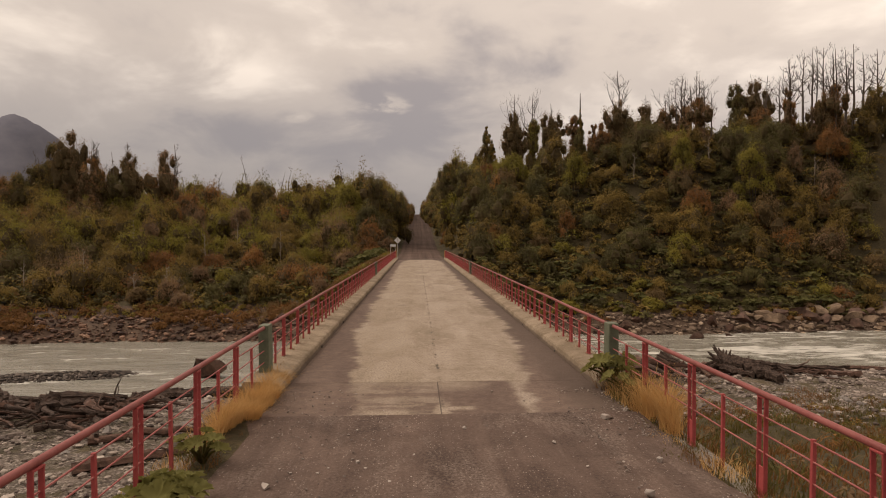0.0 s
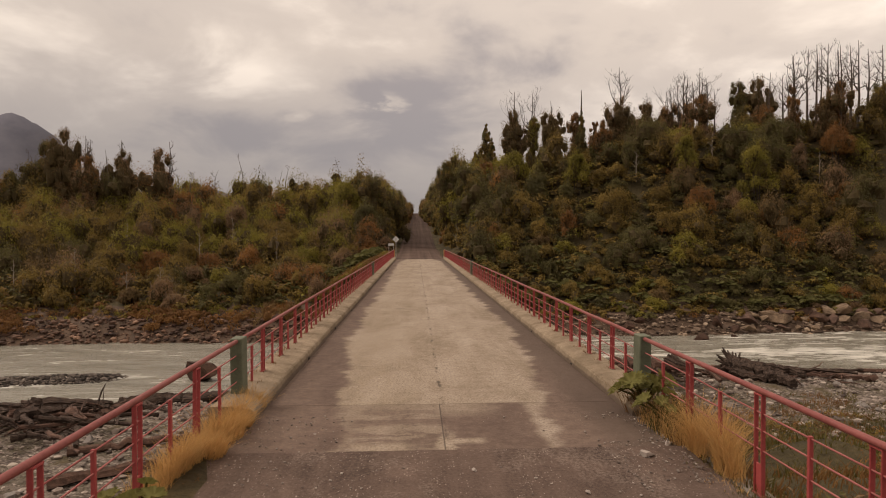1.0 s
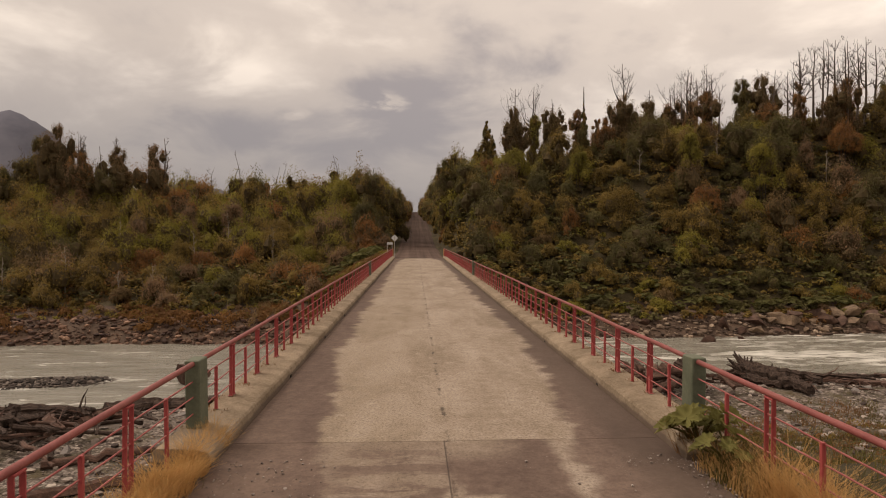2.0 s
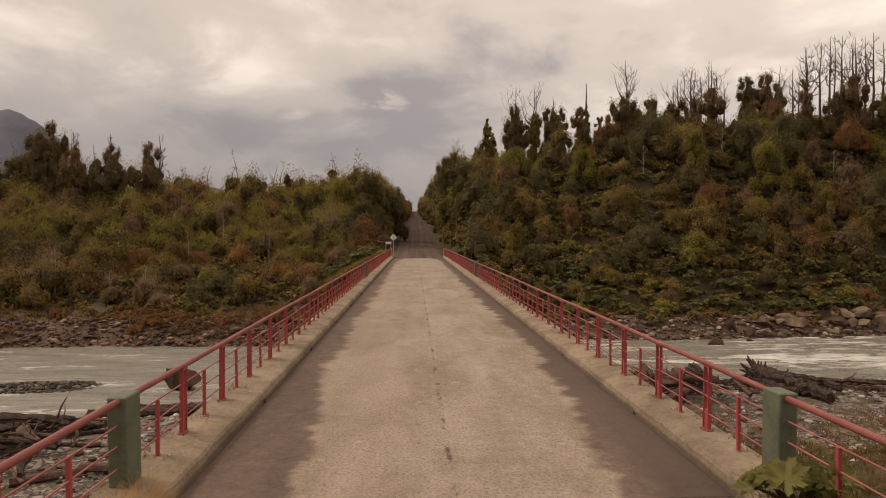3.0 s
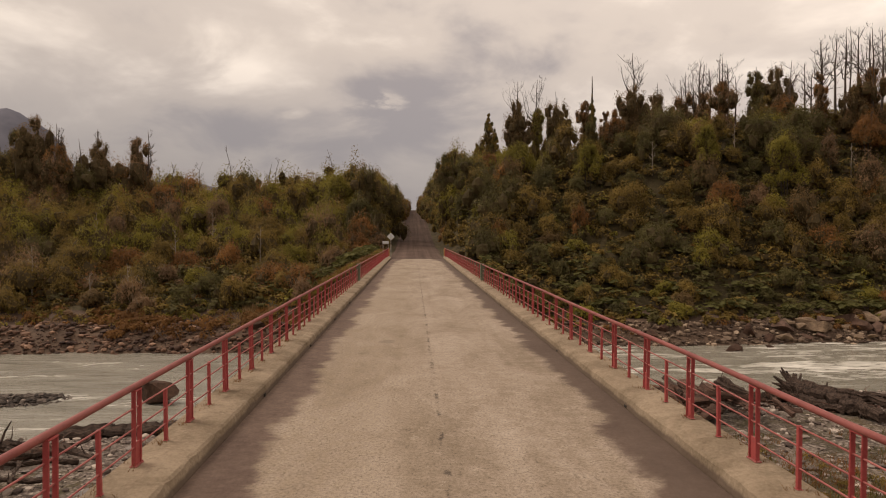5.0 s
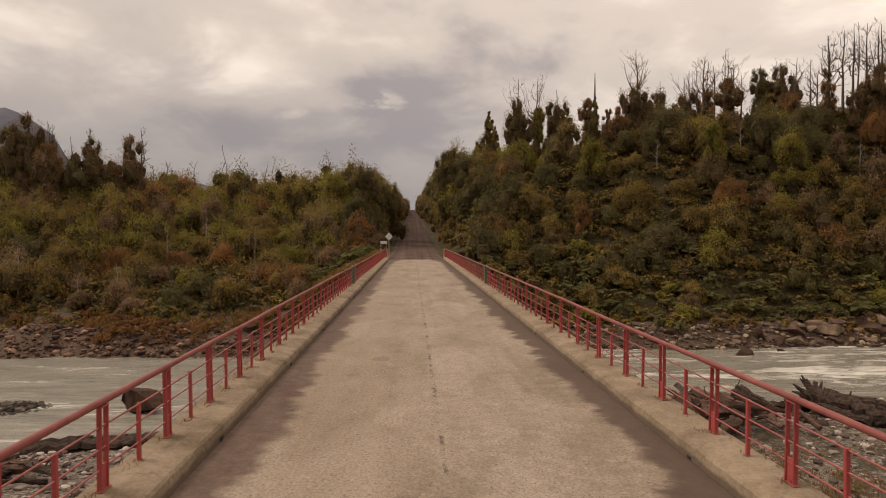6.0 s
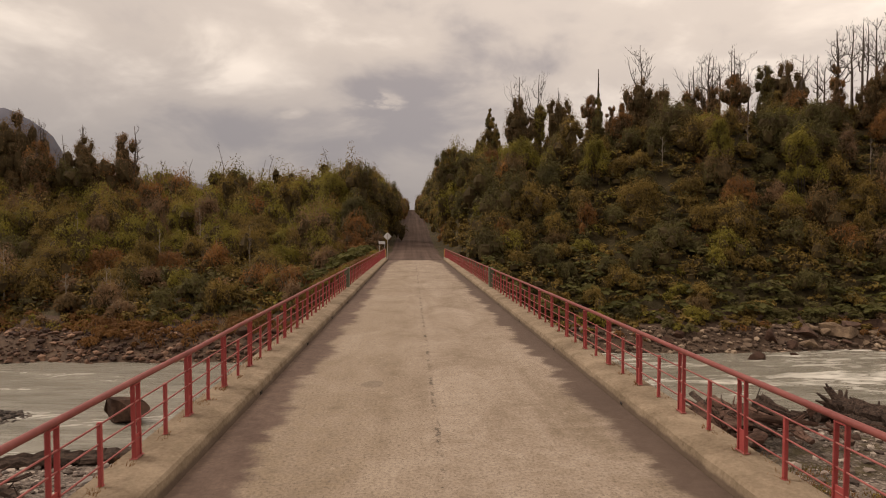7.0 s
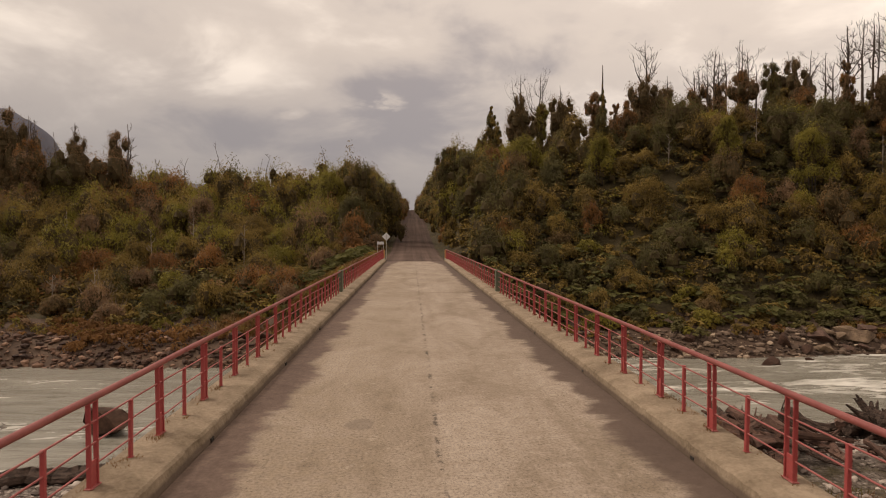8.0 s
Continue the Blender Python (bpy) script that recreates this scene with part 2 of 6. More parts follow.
def kerb_material():
    """Rough concrete with mud thrown up from the wheel tracks along its foot."""
    m, nt, b = material("muddy_kerb_concrete", 0.93, 0.0, 0.2)
    v = coords(nt)
    sep = nt.nodes.new("ShaderNodeSeparateXYZ")
    nt.links.new(v, sep.inputs[0])
    a = tex_noise(nt, v, 1.3, 6, 0.65, 0.5)
    f = tex_noise(nt, v, 22, 6, 0.72)
    k = nmath(nt, "ADD", nmath(nt, "MULTIPLY", a, 0.6), nmath(nt, "MULTIPLY", f, 0.4))
    c = ramp_of(nt, k, (0.38, (0.145, 0.106, 0.068)), (0.62, (0.315, 0.242, 0.168)))
    splash = nmath(nt, "ADD", sep.outputs["Z"], nmath(nt, "MULTIPLY", nmath(nt, "SUBTRACT", tex_noise(nt, coords(nt, "Object", (1, 1.6, 1)), 1.0, 6, 0.7), 0.5), 0.10))
    c = mixc(nt, nmath(nt, "MULTIPLY", step_up(nt, splash, 0.10, 0.05), 0.8), c, (0.090, 0.062, 0.046))
    litter = nmath(nt, "MULTIPLY", step_up(nt, tex_noise(nt, v, 4.0, 5, 0.75), 0.58, 0.68), 0.55)
    c = mixc(nt, litter, c, (0.135, 0.098, 0.066))
    nt.links.new(c, b.inputs["Base Color"])
    bump(nt, b, nmath(nt, "ADD", f, nmath(nt, "MULTIPLY", a, 0.6)), 0.6, 0.014)
    return m


M_KERB = kerb_material()


def ground_material():
    m, nt, b = material("soil_and_grass", 0.95)
    v = coords(nt)
    a = tex_noise(nt, v, 0.35, 6, 0.65, 0.5)
    f = tex_noise(nt, v, 6.0, 5, 0.7)
    k = nmath(nt, "ADD", nmath(nt, "MULTIPLY", a, 0.6), nmath(nt, "MULTIPLY", f, 0.4))
    c = ramp_of(nt, k, (0.32, (0.026, 0.019, 0.009)), (0.68, (0.115, 0.082, 0.036)), (0.5, (0.054, 0.041, 0.017)))
    nt.links.new(c, b.inputs["Base Color"])
    bump(nt, b, f, 0.8, 0.12)
    return m


def gravel_material():
    m, nt, b = material("river_gravel", 0.9)
    v = coords(nt)
    vo = nt.nodes.new("ShaderNodeTexVoronoi")
    vo.inputs["Scale"].default_value = 6.5
    nt.links.new(v, vo.inputs["Vector"])
    sep = nt.nodes.new("ShaderNodeSeparateColor")
    nt.links.new(vo.outputs["Color"], sep.inputs[0])
    big_n = tex_noise(nt, v, 0.22, 5, 0.6, 0.6)
    stones = ramp_of(nt, sep.outputs[0], (0.0, (0.085, 0.062, 0.050)), (1.0, (0.43, 0.36, 0.30)), (0.5, (0.205, 0.160, 0.132)))
    # shade in the gaps painted on: colour darkens away from each stone's middle
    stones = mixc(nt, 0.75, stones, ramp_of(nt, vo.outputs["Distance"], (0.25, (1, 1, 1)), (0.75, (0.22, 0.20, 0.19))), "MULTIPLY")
    sand = ramp_of(nt, tex_noise(nt, v, 20, 3, 0.6), (0.3, (0.125, 0.095, 0.073)), (0.7, (0.21, 0.165, 0.132)))
    c = mixc(nt, step_up(nt, big_n, 0.52, 0.66), stones, sand)
    damp = step_up(nt, tex_noise(nt, coords(nt, "Object", (1, 1, 1), (40, 9, 0)), 0.15, 4, 0.6), 0.45, 0.7)
    c = mixc(nt, nmath(nt, "MULTIPLY", damp, 0.45), c, (0.085, 0.066, 0.052))
    # soil creeps down over the gravel at the foot of the embankment
    soil_n = nmath(nt, "ADD", nmath(nt, "MULTIPLY", tex_noise(nt, v, 0.35, 6, 0.65, 0.5), 0.6), nmath(nt, "MULTIPLY", tex_noise(nt, v, 6.0, 5, 0.7), 0.4))
    soil = ramp_of(nt, soil_n, (0.32, (0.026, 0.019, 0.009)), (0.68, (0.115, 0.082, 0.036)), (0.5, (0.054, 0.041, 0.017)))
    pos = nt.nodes.new("ShaderNodeSeparateXYZ")
    nt.links.new(v, pos.inputs[0])
    level = nmath(nt, "ADD", pos.outputs["Z"], nmath(nt, "MULTIPLY", nmath(nt, "SUBTRACT", tex_noise(nt, v, 0.55, 6, 0.7), 0.5), 2.6))
    c = mixc(nt, step_up(nt, level, -7.35, -6.75), c, soil)
    nt.links.new(c, b.inputs["Base Color"])
    bump(nt, b, vo.outputs["Distance"], 0.9, 0.12)
    return m


def dirt_road_material():
    m, nt, b = material("brown_gravel_road", 0.95, 0.0, 0.2)
    v = coords(nt)
    sep = nt.nodes.new("ShaderNodeSeparateXYZ")
    nt.links.new(v, sep.inputs[0])
    a = tex_noise(nt, v, 0.9, 6, 0.62, 0.6)
    f = tex_noise(nt, v, 26.0, 5, 0.75)
    tracks = tex_noise(nt, coords(nt, "Object", (2.4, 0.12, 1)), 1.0, 4, 0.6)
    k = nmath(nt, "ADD", nmath(nt, "MULTIPLY", a, 0.34), nmath(nt, "ADD", nmath(nt, "MULTIPLY", tracks, 0.28), nmath(nt, "MULTIPLY", f, 0.38)))
    c = ramp_of(nt, k, (0.39, (0.050, 0.032, 0.025)), (0.62, (0.158, 0.108, 0.084)))
    vo = nt.nodes.new("ShaderNodeTexVoronoi")
    vo.inputs["Scale"].default_value = 34.0
    nt.links.new(v, vo.inputs["Vector"])
    sc = nt.nodes.new("ShaderNodeSeparateColor")
    nt.links.new(vo.outputs["Color"], sc.inputs[0])
    pale = nmath(nt, "MULTIPLY", step_up(nt, sc.outputs[0], 0.70, 0.84), step_up(nt, vo.outputs["Distance"], 0.33, 0.2))
    c = mixc(nt, nmath(nt, "MULTIPLY", pale, step_up(nt, tex_noise(nt, coords(nt, "Object", (1.6, 0.5, 1)), 1.0, 5, 0.7), 0.42, 0.58)), c, (0.36, 0.29, 0.24))
    scour = nmath(nt, "MULTIPLY", step_up(nt, tex_noise(nt, coords(nt, "Object", (1.3, 0.45, 1), (3, 2, 0)), 1.0, 6, 0.7, 0.4), 0.50, 0.62), step_up(nt, f, 0.40, 0.62))
    c = mixc(nt, nmath(nt, "MULTIPLY", scour, 0.38), c, (0.27, 0.21, 0.17))
    nt.links.new(c, b.inputs["Base Color"])
    bump(nt, b, nmath(nt, "ADD", f, nmath(nt, "MULTIPLY", a, 2.0)), 0.6, 0.025)
    return m


def far_road_material():
    """Damp brown dirt, packed darker by the wheels, with a paler crown."""
    m, nt, b = material("damp_brown_dirt_road", 0.95, 0.0, 0.15)
    v = coords(nt)
    lanes = tex_noise(nt, coords(nt, "Object", (1.5, 0.02, 0.02)), 1.0, 4, 0.6)
    patch = tex_noise(nt, v, 0.25, 5, 0.6, 0.5)
    k = nmath(nt, "ADD", nmath(nt, "MULTIPLY", lanes, 0.6), nmath(nt, "MULTIPLY", patch, 0.4))
    nt.links.new(ramp_of(nt, k, (0.36, (0.045, 0.027, 0.021)), (0.64, (0.125, 0.083, 0.064))), b.inputs["Base Color"])
    bump(nt, b, tex_noise(nt, v, 9.0, 5, 0.7), 0.3, 0.02)
    return m


STAIN_Y = 23.5
M_FARROAD = far_road_material()


def deck_material():
    """Worn concrete with mud washed to both kerbs and smeared over the joint with the gravel road."""
    m, nt, b = material("muddy_deck_concrete", 0.9, 0.0, 0.25)
    v = coords(nt)
    sep = nt.nodes.new("ShaderNodeSeparateXYZ")
    nt.links.new(v, sep.inputs[0])
    x, y = sep.outputs["X"], sep.outputs["Y"]
    wide = tex_noise(nt, coords(nt, "Object", (0.8, 0.35, 1)), 1.0, 6, 0.6, 0.8)
    streak = tex_noise(nt, coords(nt, "Object", (0.55, 3.2, 1)), 1.0, 5, 0.6, 0.2)
    lane = tex_noise(nt, coords(nt, "Object", (2.6, 0.10, 1)), 1.0, 4, 0.6)
    grit = tex_noise(nt, v, 26, 6, 0.78)
    spots = tex_noise(nt, v, 5.0, 5, 0.7)
    k = nmath(nt, "ADD", nmath(nt, "MULTIPLY", wide, 0.48), nmath(nt, "ADD", nmath(nt, "MULTIPLY", streak, 0.05), nmath(nt, "ADD", nmath(nt, "MULTIPLY", lane, 0.14), nmath(nt, "MULTIPLY", spots, 0.33))))
    conc = ramp_of(nt, k, (0.38, (0.205, 0.155, 0.107)), (0.62, (0.375, 0.305, 0.240)), (0.49, (0.285, 0.222, 0.165)))
    # the left lane is yellower and more worn
    conc = mixc(nt, nmath(nt, "MULTIPLY", step_up(nt, x, 0.3, -1.2), nmath(nt, "MULTIPLY", step_up(nt, spots, 0.42, 0.58), 0.45)), conc, (0.235, 0.176, 0.112))
    conc = mixc(nt, 0.70, conc, ramp_of(nt, grit, (0.34, (0.32, 0.31, 0.30)), (0.56, (1.04, 1.04, 1.04))), "MULTIPLY")
    scuff = step_up(nt, tex_noise(nt, coords(nt, "Object", (1.3, 1.5, 1), (9, 4, 0)), 3.2, 7, 0.78, 0.3), 0.57, 0.66)
    conc = mixc(nt, nmath(nt, "MULTIPLY", scuff, 0.42), conc, (0.43, 0.355, 0.275))
    pits = step_up(nt, tex_noise(nt, v, 13.0, 7, 0.8), 0.445, 0.395)
    conc = mixc(nt, nmath(nt, "MULTIPLY", pits, 0.45), conc, (0.10, 0.074, 0.052))
    # longitudinal joint, patchily open
    jx = nmath(nt, "ABSOLUTE", nmath(nt, "ADD", x, nmath(nt, "MULTIPLY", nmath(nt, "SUBTRACT", tex_noise(nt, coords(nt, "Object", (5, 2.6, 0)), 1.0, 6, 0.8), 0.5), 0.17)))
    line = nmath(nt, "MULTIPLY", step_up(nt, jx, 0.045, 0.012), step_up(nt, tex_noise(nt, coords(nt, "Object", (2.0, 1.5, 0), (0, 7, 0)), 1.0, 6, 0.8), 0.50, 0.57))
    conc = mixc(nt, nmath(nt, "MULTIPLY", line, 0.72), conc, (0.035, 0.026, 0.02))
    # oily blots
    sx = nmath(nt, "DIVIDE", nmath(nt, "ADD", x, 0.99), 0.21)
    sy = nmath(nt, "DIVIDE", nmath(nt, "SUBTRACT", y, STAIN_Y), 0.28)
    stain = step_up(nt, nmath(nt, "ADD", nmath(nt, "ADD", nmath(nt, "MULTIPLY", sx, sx), nmath(nt, "MULTIPLY", sy, sy)), nmath(nt, "MULTIPLY", spots, 1.6)), 1.75, 1.3)
    conc = mixc(nt, nmath(nt, "MULTIPLY", stain, 0.42), conc, (0.10, 0.074, 0.055))
    blot = step_up(nt, tex_noise(nt, coords(nt, "Object", (1.1, 0.6, 1), (5, 1, 0)), 1.0, 3, 0.5), 0.66, 0.73)
    conc = mixc(nt, nmath(nt, "MULTIPLY", blot, 0.22), conc, (0.12, 0.09, 0.066))
    # mud along the kerbs
    wob = nmath(nt, "SUBTRACT", tex_noise(nt, coords(nt, "Object", (0.5, 0.7, 1)), 1.0, 6, 0.65, 0.6), 0.5)
    wob2 = nmath(nt, "SUBTRACT", tex_noise(nt, coords(nt, "Object", (0.25, 2.2, 1), (3, 3, 0)), 1.0, 5, 0.6), 0.5)
    ax = nmath(nt, "ABSOLUTE", nmath(nt, "SUBTRACT", x, 0.05))
    edge = nmath(nt, "ADD", ax, nmath(nt, "ADD", nmath(nt, "MULTIPLY", wob, 1.3), nmath(nt, "MULTIPLY", wob2, 0.5)))
    near = nmath(nt, "MULTIPLY", step_up(nt, y, 17.0, 8.0), 0.75)
    far_end = nmath(nt, "MULTIPLY", step_up(nt, y, 67.0, 75.5), 0.75)
    mud = step_up(nt, nmath(nt, "ADD", edge, nmath(nt, "ADD", near, far_end)), 2.04, 2.30)
    # the approach slab is mostly buried
    patchy = tex_noise(nt, coords(nt, "Object", (0.9, 2.6, 1), (2, 0, 0)), 1.0, 6, 0.68, 0.5)
    warp = nmath(nt, "MULTIPLY", nmath(nt, "SUBTRACT", tex_noise(nt, coords(nt, "Object", (1.4, 2.2, 1)), 1.0, 6, 0.65), 0.5), 0.5)
    xs, ys = nmath(nt, "ADD", x, warp), nmath(nt, "ADD", y, nmath(nt, "MULTIPLY", warp, 0.7))

    def within(v, lo, hi, soft):
        return nmath(nt, "MULTIPLY", step_up(nt, v, lo - soft, lo + soft), step_up(nt, v, hi + soft, hi - soft))

    def both(*fs):
        return functools.reduce(lambda p, q: nmath(nt, "MULTIPLY", p, q), fs)

    def most(*fs):
        return functools.reduce(lambda p, q: nmath(nt, "MAXIMUM", p, q), fs)

    worn = most(both(step_up(nt, patchy, 0.42, 0.56), 0.66), both(step_up(nt, ys, 9.7, 10.3), 0.60), both(step_up(nt, xs, -1.0, -1.5), 0.40), 0.12)
    bare = most(
        both(within(xs, -1.60, 0.02, 0.10), worn),
        both(within(xs, 1.28, 1.60, 0.10), step_up(nt, ys, 8.0, 8.2), 0.85),
        both(within(xs, -1.25, -0.45, 0.12), step_up(nt, ys, 8.70, 8.45), 0.95),
        both(within(xs, -0.14, 0.10, 0.05), step_up(nt, ys, 9.1, 8.6)),
        both(within(xs, -0.10, 0.45, 0.08), within(ys, 8.52, 8.70, 0.06)),
        both(within(xs, -0.05, 0.45, 0.08), step_up(nt, ys, 8.30, 8.18)),
        both(step_up(nt, xs, 1.1, 0.3), step_up(nt, xs, -0.2, 0.0), step_up(nt, ys, 9.5, 10.2), 0.75))
    buried = nmath(nt, "MULTIPLY", step_up(nt, y, 10.43, 10.40), nmath(nt, "SUBTRACT", 1.0, bare))
    # a strip swept clean just past the joint
    swept = both(step_up(nt, ys, 11.5, 11.0), step_up(nt, y, 10.38, 10.42), within(xs, -1.62, 1.62, 0.10))
    mud = nmath(nt, "MULTIPLY", mud, nmath(nt, "SUBTRACT", 1.0, nmath(nt, "MULTIPLY", swept, 0.9)))
    mud = nmath(nt, "MAXIMUM", mud, buried)
    groove = both(step_up(nt, nmath(nt, "ABSOLUTE", nmath(nt, "ADD", x, 0.04)), 0.013, 0.005), step_up(nt, y, 10.42, 10.38), 0.75)
    mudc = ramp_of(nt, nmath(nt, "ADD", nmath(nt, "MULTIPLY", wide, 0.5), nmath(nt, "MULTIPLY", spots, 0.5)), (0.36, (0.082, 0.052, 0.041)), (0.66, (0.170, 0.117, 0.089)))
    mudc = mixc(nt, 0.5, mudc, ramp_of(nt, tex_noise(nt, v, 17.0, 7, 0.8), (0.34, (0.42, 0.40, 0.39)), (0.60, (1.12, 1.1, 1.08))), "MULTIPLY")
    mudc = mixc(nt, nmath(nt, "MULTIPLY", step_up(nt, x, 1.85, 2.35), 0.62), mudc, (0.074, 0.050, 0.037))
    nt.links.new(mixc(nt, groove, mixc(nt, nmath(nt, "MULTIPLY", mud, 0.96), conc, mudc), (0.05, 0.035, 0.028)), b.inputs["Base Color"])
    bump(nt, b, nmath(nt, "SUBTRACT", nmath(nt, "ADD", grit, nmath(nt, "MULTIPLY", mud, 0.8)), nmath(nt, "MULTIPLY", line, 3.0)), 0.4, 0.012)
    return m


def water_material():
    """Fast silty river: opaque grey-green water with foam on the broken waves."""
    m, nt, b = material("silty_river_water", 0.22, 0.0, 0.5)
    flow = tex_noise(nt, coords(nt, "Object", (0.10, 0.42, 1)), 0.8, 7, 0.60, 1.6)
    chop = tex_noise(nt, coords(nt, "Object", (0.30, 1.1, 1)), 1.3, 6, 0.62, 1.4)
    sep = nt.nodes.new("ShaderNodeSeparateXYZ")
    nt.links.new(coords(nt), sep.inputs[0])
    rapid = nmath(nt, "MULTIPLY", step_up(nt, sep.outputs["X"], 3.0, 16.0), step_up(nt, tex_noise(nt, coords(nt, "Object", (0.05, 0.16, 1)), 1.0, 3, 0.5, 0.5), 0.40, 0.58))
    base = ramp_of(nt, flow, (0.3, (0.165, 0.153, 0.122)), (0.72, (0.305, 0.285, 0.236)))
    froth = step_up(nt, nmath(nt, "ADD", nmath(nt, "ADD", nmath(nt, "MULTIPLY", flow, 0.65), nmath(nt, "MULTIPLY", chop, 0.35)), nmath(nt, "MULTIPLY", rapid, 0.13)), 0.58, 0.74)
    for ox, oy, wx, wy in ((-19.6, 51.6, 2.6, 1.3), (-24.8, 53.6, 3.2, 1.2), (30.0, 68.3, 3.0, 1.1), (13.0, 62.0, 6.0, 2.4), (20.0, 66.5, 7.0, 1.6), (27.0, 60.0, 7.0, 1.3), (-33.0, 50.6, 5.0, 0.8), (-22.0, 46.0, 7.0, 0.9)):
        dx = nmath(nt, "DIVIDE", nmath(nt, "SUBTRACT", sep.outputs["X"], ox), wx)
        dy = nmath(nt, "DIVIDE", nmath(nt, "SUBTRACT", sep.outputs["Y"], oy), wy)
        rr = nmath(nt, "ADD", nmath(nt, "MULTIPLY", dx, dx), nmath(nt, "MULTIPLY", dy, dy))
        froth = nmath(nt, "MAXIMUM", froth, nmath(nt, "MULTIPLY", nmath(nt, "MULTIPLY", step_up(nt, rr, 1.0, 0.1), 0.7), step_up(nt, chop, 0.44, 0.66)))
    froth = nmath(nt, "MULTIPLY", froth, nmath(nt, "ADD", 0.35, nmath(nt, "MULTIPLY", step_up(nt, chop, 0.36, 0.60), 0.65)))
    nt.links.new(mixc(nt, nmath(nt, "MULTIPLY", froth, 0.85), base, (0.66, 0.63, 0.56)), b.inputs["Base Color"])
    nt.links.new(nmath(nt, "ADD", 0.20, nmath(nt, "MULTIPLY", froth, 0.5)), b.inputs["Roughness"])
    bump(nt, b, nmath(nt, "ADD", flow, nmath(nt, "MULTIPLY", chop, 0.35)), 0.5, 0.35)
    return m


M_GROUND, M_GRAVEL, M_ROAD, M_DECK, M_WATER = ground_material(), gravel_material(), dirt_road_material(), deck_material(), water_material()

# ---- building helpers ----
def part(name, bm, mat, parent=None, label=""):
    me = bpy.data.meshes.new(name)
    bm.to_mesh(me)
    bm.free()
    me.materials.append(mat)
    ob = new(name, me)
    ob.parent = parent
    if label:
        tagged(ob, label)
    return ob


def thing(name, label, category, m=None, group="", kind=""):
    ob = new(name)
    ob.empty_display_size = 0.2
    if m is not None:
        ob.matrix_basis = m
    return tagged(ob, label, category, group, kind)


def array_mesh(name, verts, faces, mats, mat_index=None, smooth=False):
    """A mesh from numpy arrays: verts (n, 3), faces (m, k)."""
    me = bpy.data.meshes.new(name)
    verts, faces = np.asarray(verts, np.float32), np.asarray(faces, np.int32)
    n, k = faces.shape
    me.vertices.add(len(verts))
    me.vertices.foreach_set("co", verts.ravel())
    me.loops.add(n * k)
    me.loops.foreach_set("vertex_index", faces.ravel())
    me.polygons.add(n)
    me.polygons.foreach_set("loop_start", np.arange(0, n * k, k, dtype=np.int32))
    if mat_index is not None:
        me.polygons.foreach_set("material_index", np.asarray(mat_index, np.int32))
    me.polygons.foreach_set("use_smooth", np.full(n, smooth))
    for mt in mats:
        me.materials.append(mt)
    me.update(calc_edges=True)
    return me


def box(bm, x0, x1, y0, y1, z0, z1, bevel=0.0):
    r = bmesh.ops.create_cube(bm, size=1.0)
    for v in r["verts"]:
        v.co = Vector(((x0 + x1) / 2 + v.co.x * (x1 - x0), (y0 + y1) / 2 + v.co.y * (y1 - y0), (z0 + z1) / 2 + v.co.z * (z1 - z0)))
    if bevel:
        es = list({e for v in r["verts"] for e in v.link_edges})
        bmesh.ops.bevel(bm, geom=es, offset=bevel, segments=1, affect="EDGES")
    return bm


def tube(points, radii, sides=8, jitter=0.0, rng=None, caps=True, ridge=None):
    """Verts and quads of a tapered tube along points; the ends close with a fan of thin quads."""
    pts = [Vector(p) for p in points]
    vs, fs = [], []
    side = None
    for i, p in enumerate(pts):
        d = (pts[min(i + 1, len(pts) - 1)] - pts[max(i - 1, 0)]).normalized()
        if side is None:
            side = d.orthogonal().normalized()
        side = (side - d * side.dot(d)).normalized()
        up_v = d.cross(side)
        for k in range(sides):
            a = 2 * math.pi * k / sides
            r = radii[i] * (1 + (rng.uniform(-jitter, jitter) if jitter else 0) + (ridge[k] if ridge is not None else 0))
            vs.append(p + (side * math.cos(a) + up_v * math.sin(a)) * r)
    n = len(pts)
    for i in range(n - 1):
        for k in range(sides):
            a, b = i * sides + k, i * sides + (k + 1) % sides
            fs.append((a, b, b + sides, a + sides))
    if caps:
        for base, p, flip in ((0, pts[0], True), ((n - 1) * sides, pts[-1], False)):
            c = len(vs)
            vs.append(p)
            for k in range(0, sides, 2):
                q = (base + k, base + (k + 1) % sides, base + (k + 2) % sides, c)
                fs.append(q[::-1] if flip else q)
    return vs, fs


def join_tubes(tubes):
    vs, fs = [], []
    for v, f in tubes:
        o = len(vs)
        vs += [tuple(p) for p in v]
        fs += [tuple(i + o for i in q) for q in f]
    return np.array(vs), np.array(fs)


def vnoise(x, y, seed=0):
    """Smooth value noise in 0..1 on arrays."""
    x, y = np.asarray(x, float), np.asarray(y, float)
    xi, yi = np.floor(x), np.floor(y)
    u, v = x - xi, y - yi
    u, v = u * u * (3 - 2 * u), v * v * (3 - 2 * v)

    def h(a, b):
        s = np.sin(a * 127.1 + b * 311.7 + seed * 74.7) * 43758.5453
        return s - np.floor(s)

    return (h(xi, yi) * (1 - u) + h(xi + 1, yi) * u) * (1 - v) + (h(xi, yi + 1) * (1 - u) + h(xi + 1, yi + 1) * u) * v


def fbm(x, y, octaves=4, seed=0):
    t, a, s = 0.0, 0.5, 1.0
    for k in range(octaves):
        t = t + a * vnoise(x * s, y * s, seed + k)
        a, s = a * 0.5, s * 2.03
    return t / (1 - 0.5 ** octaves)


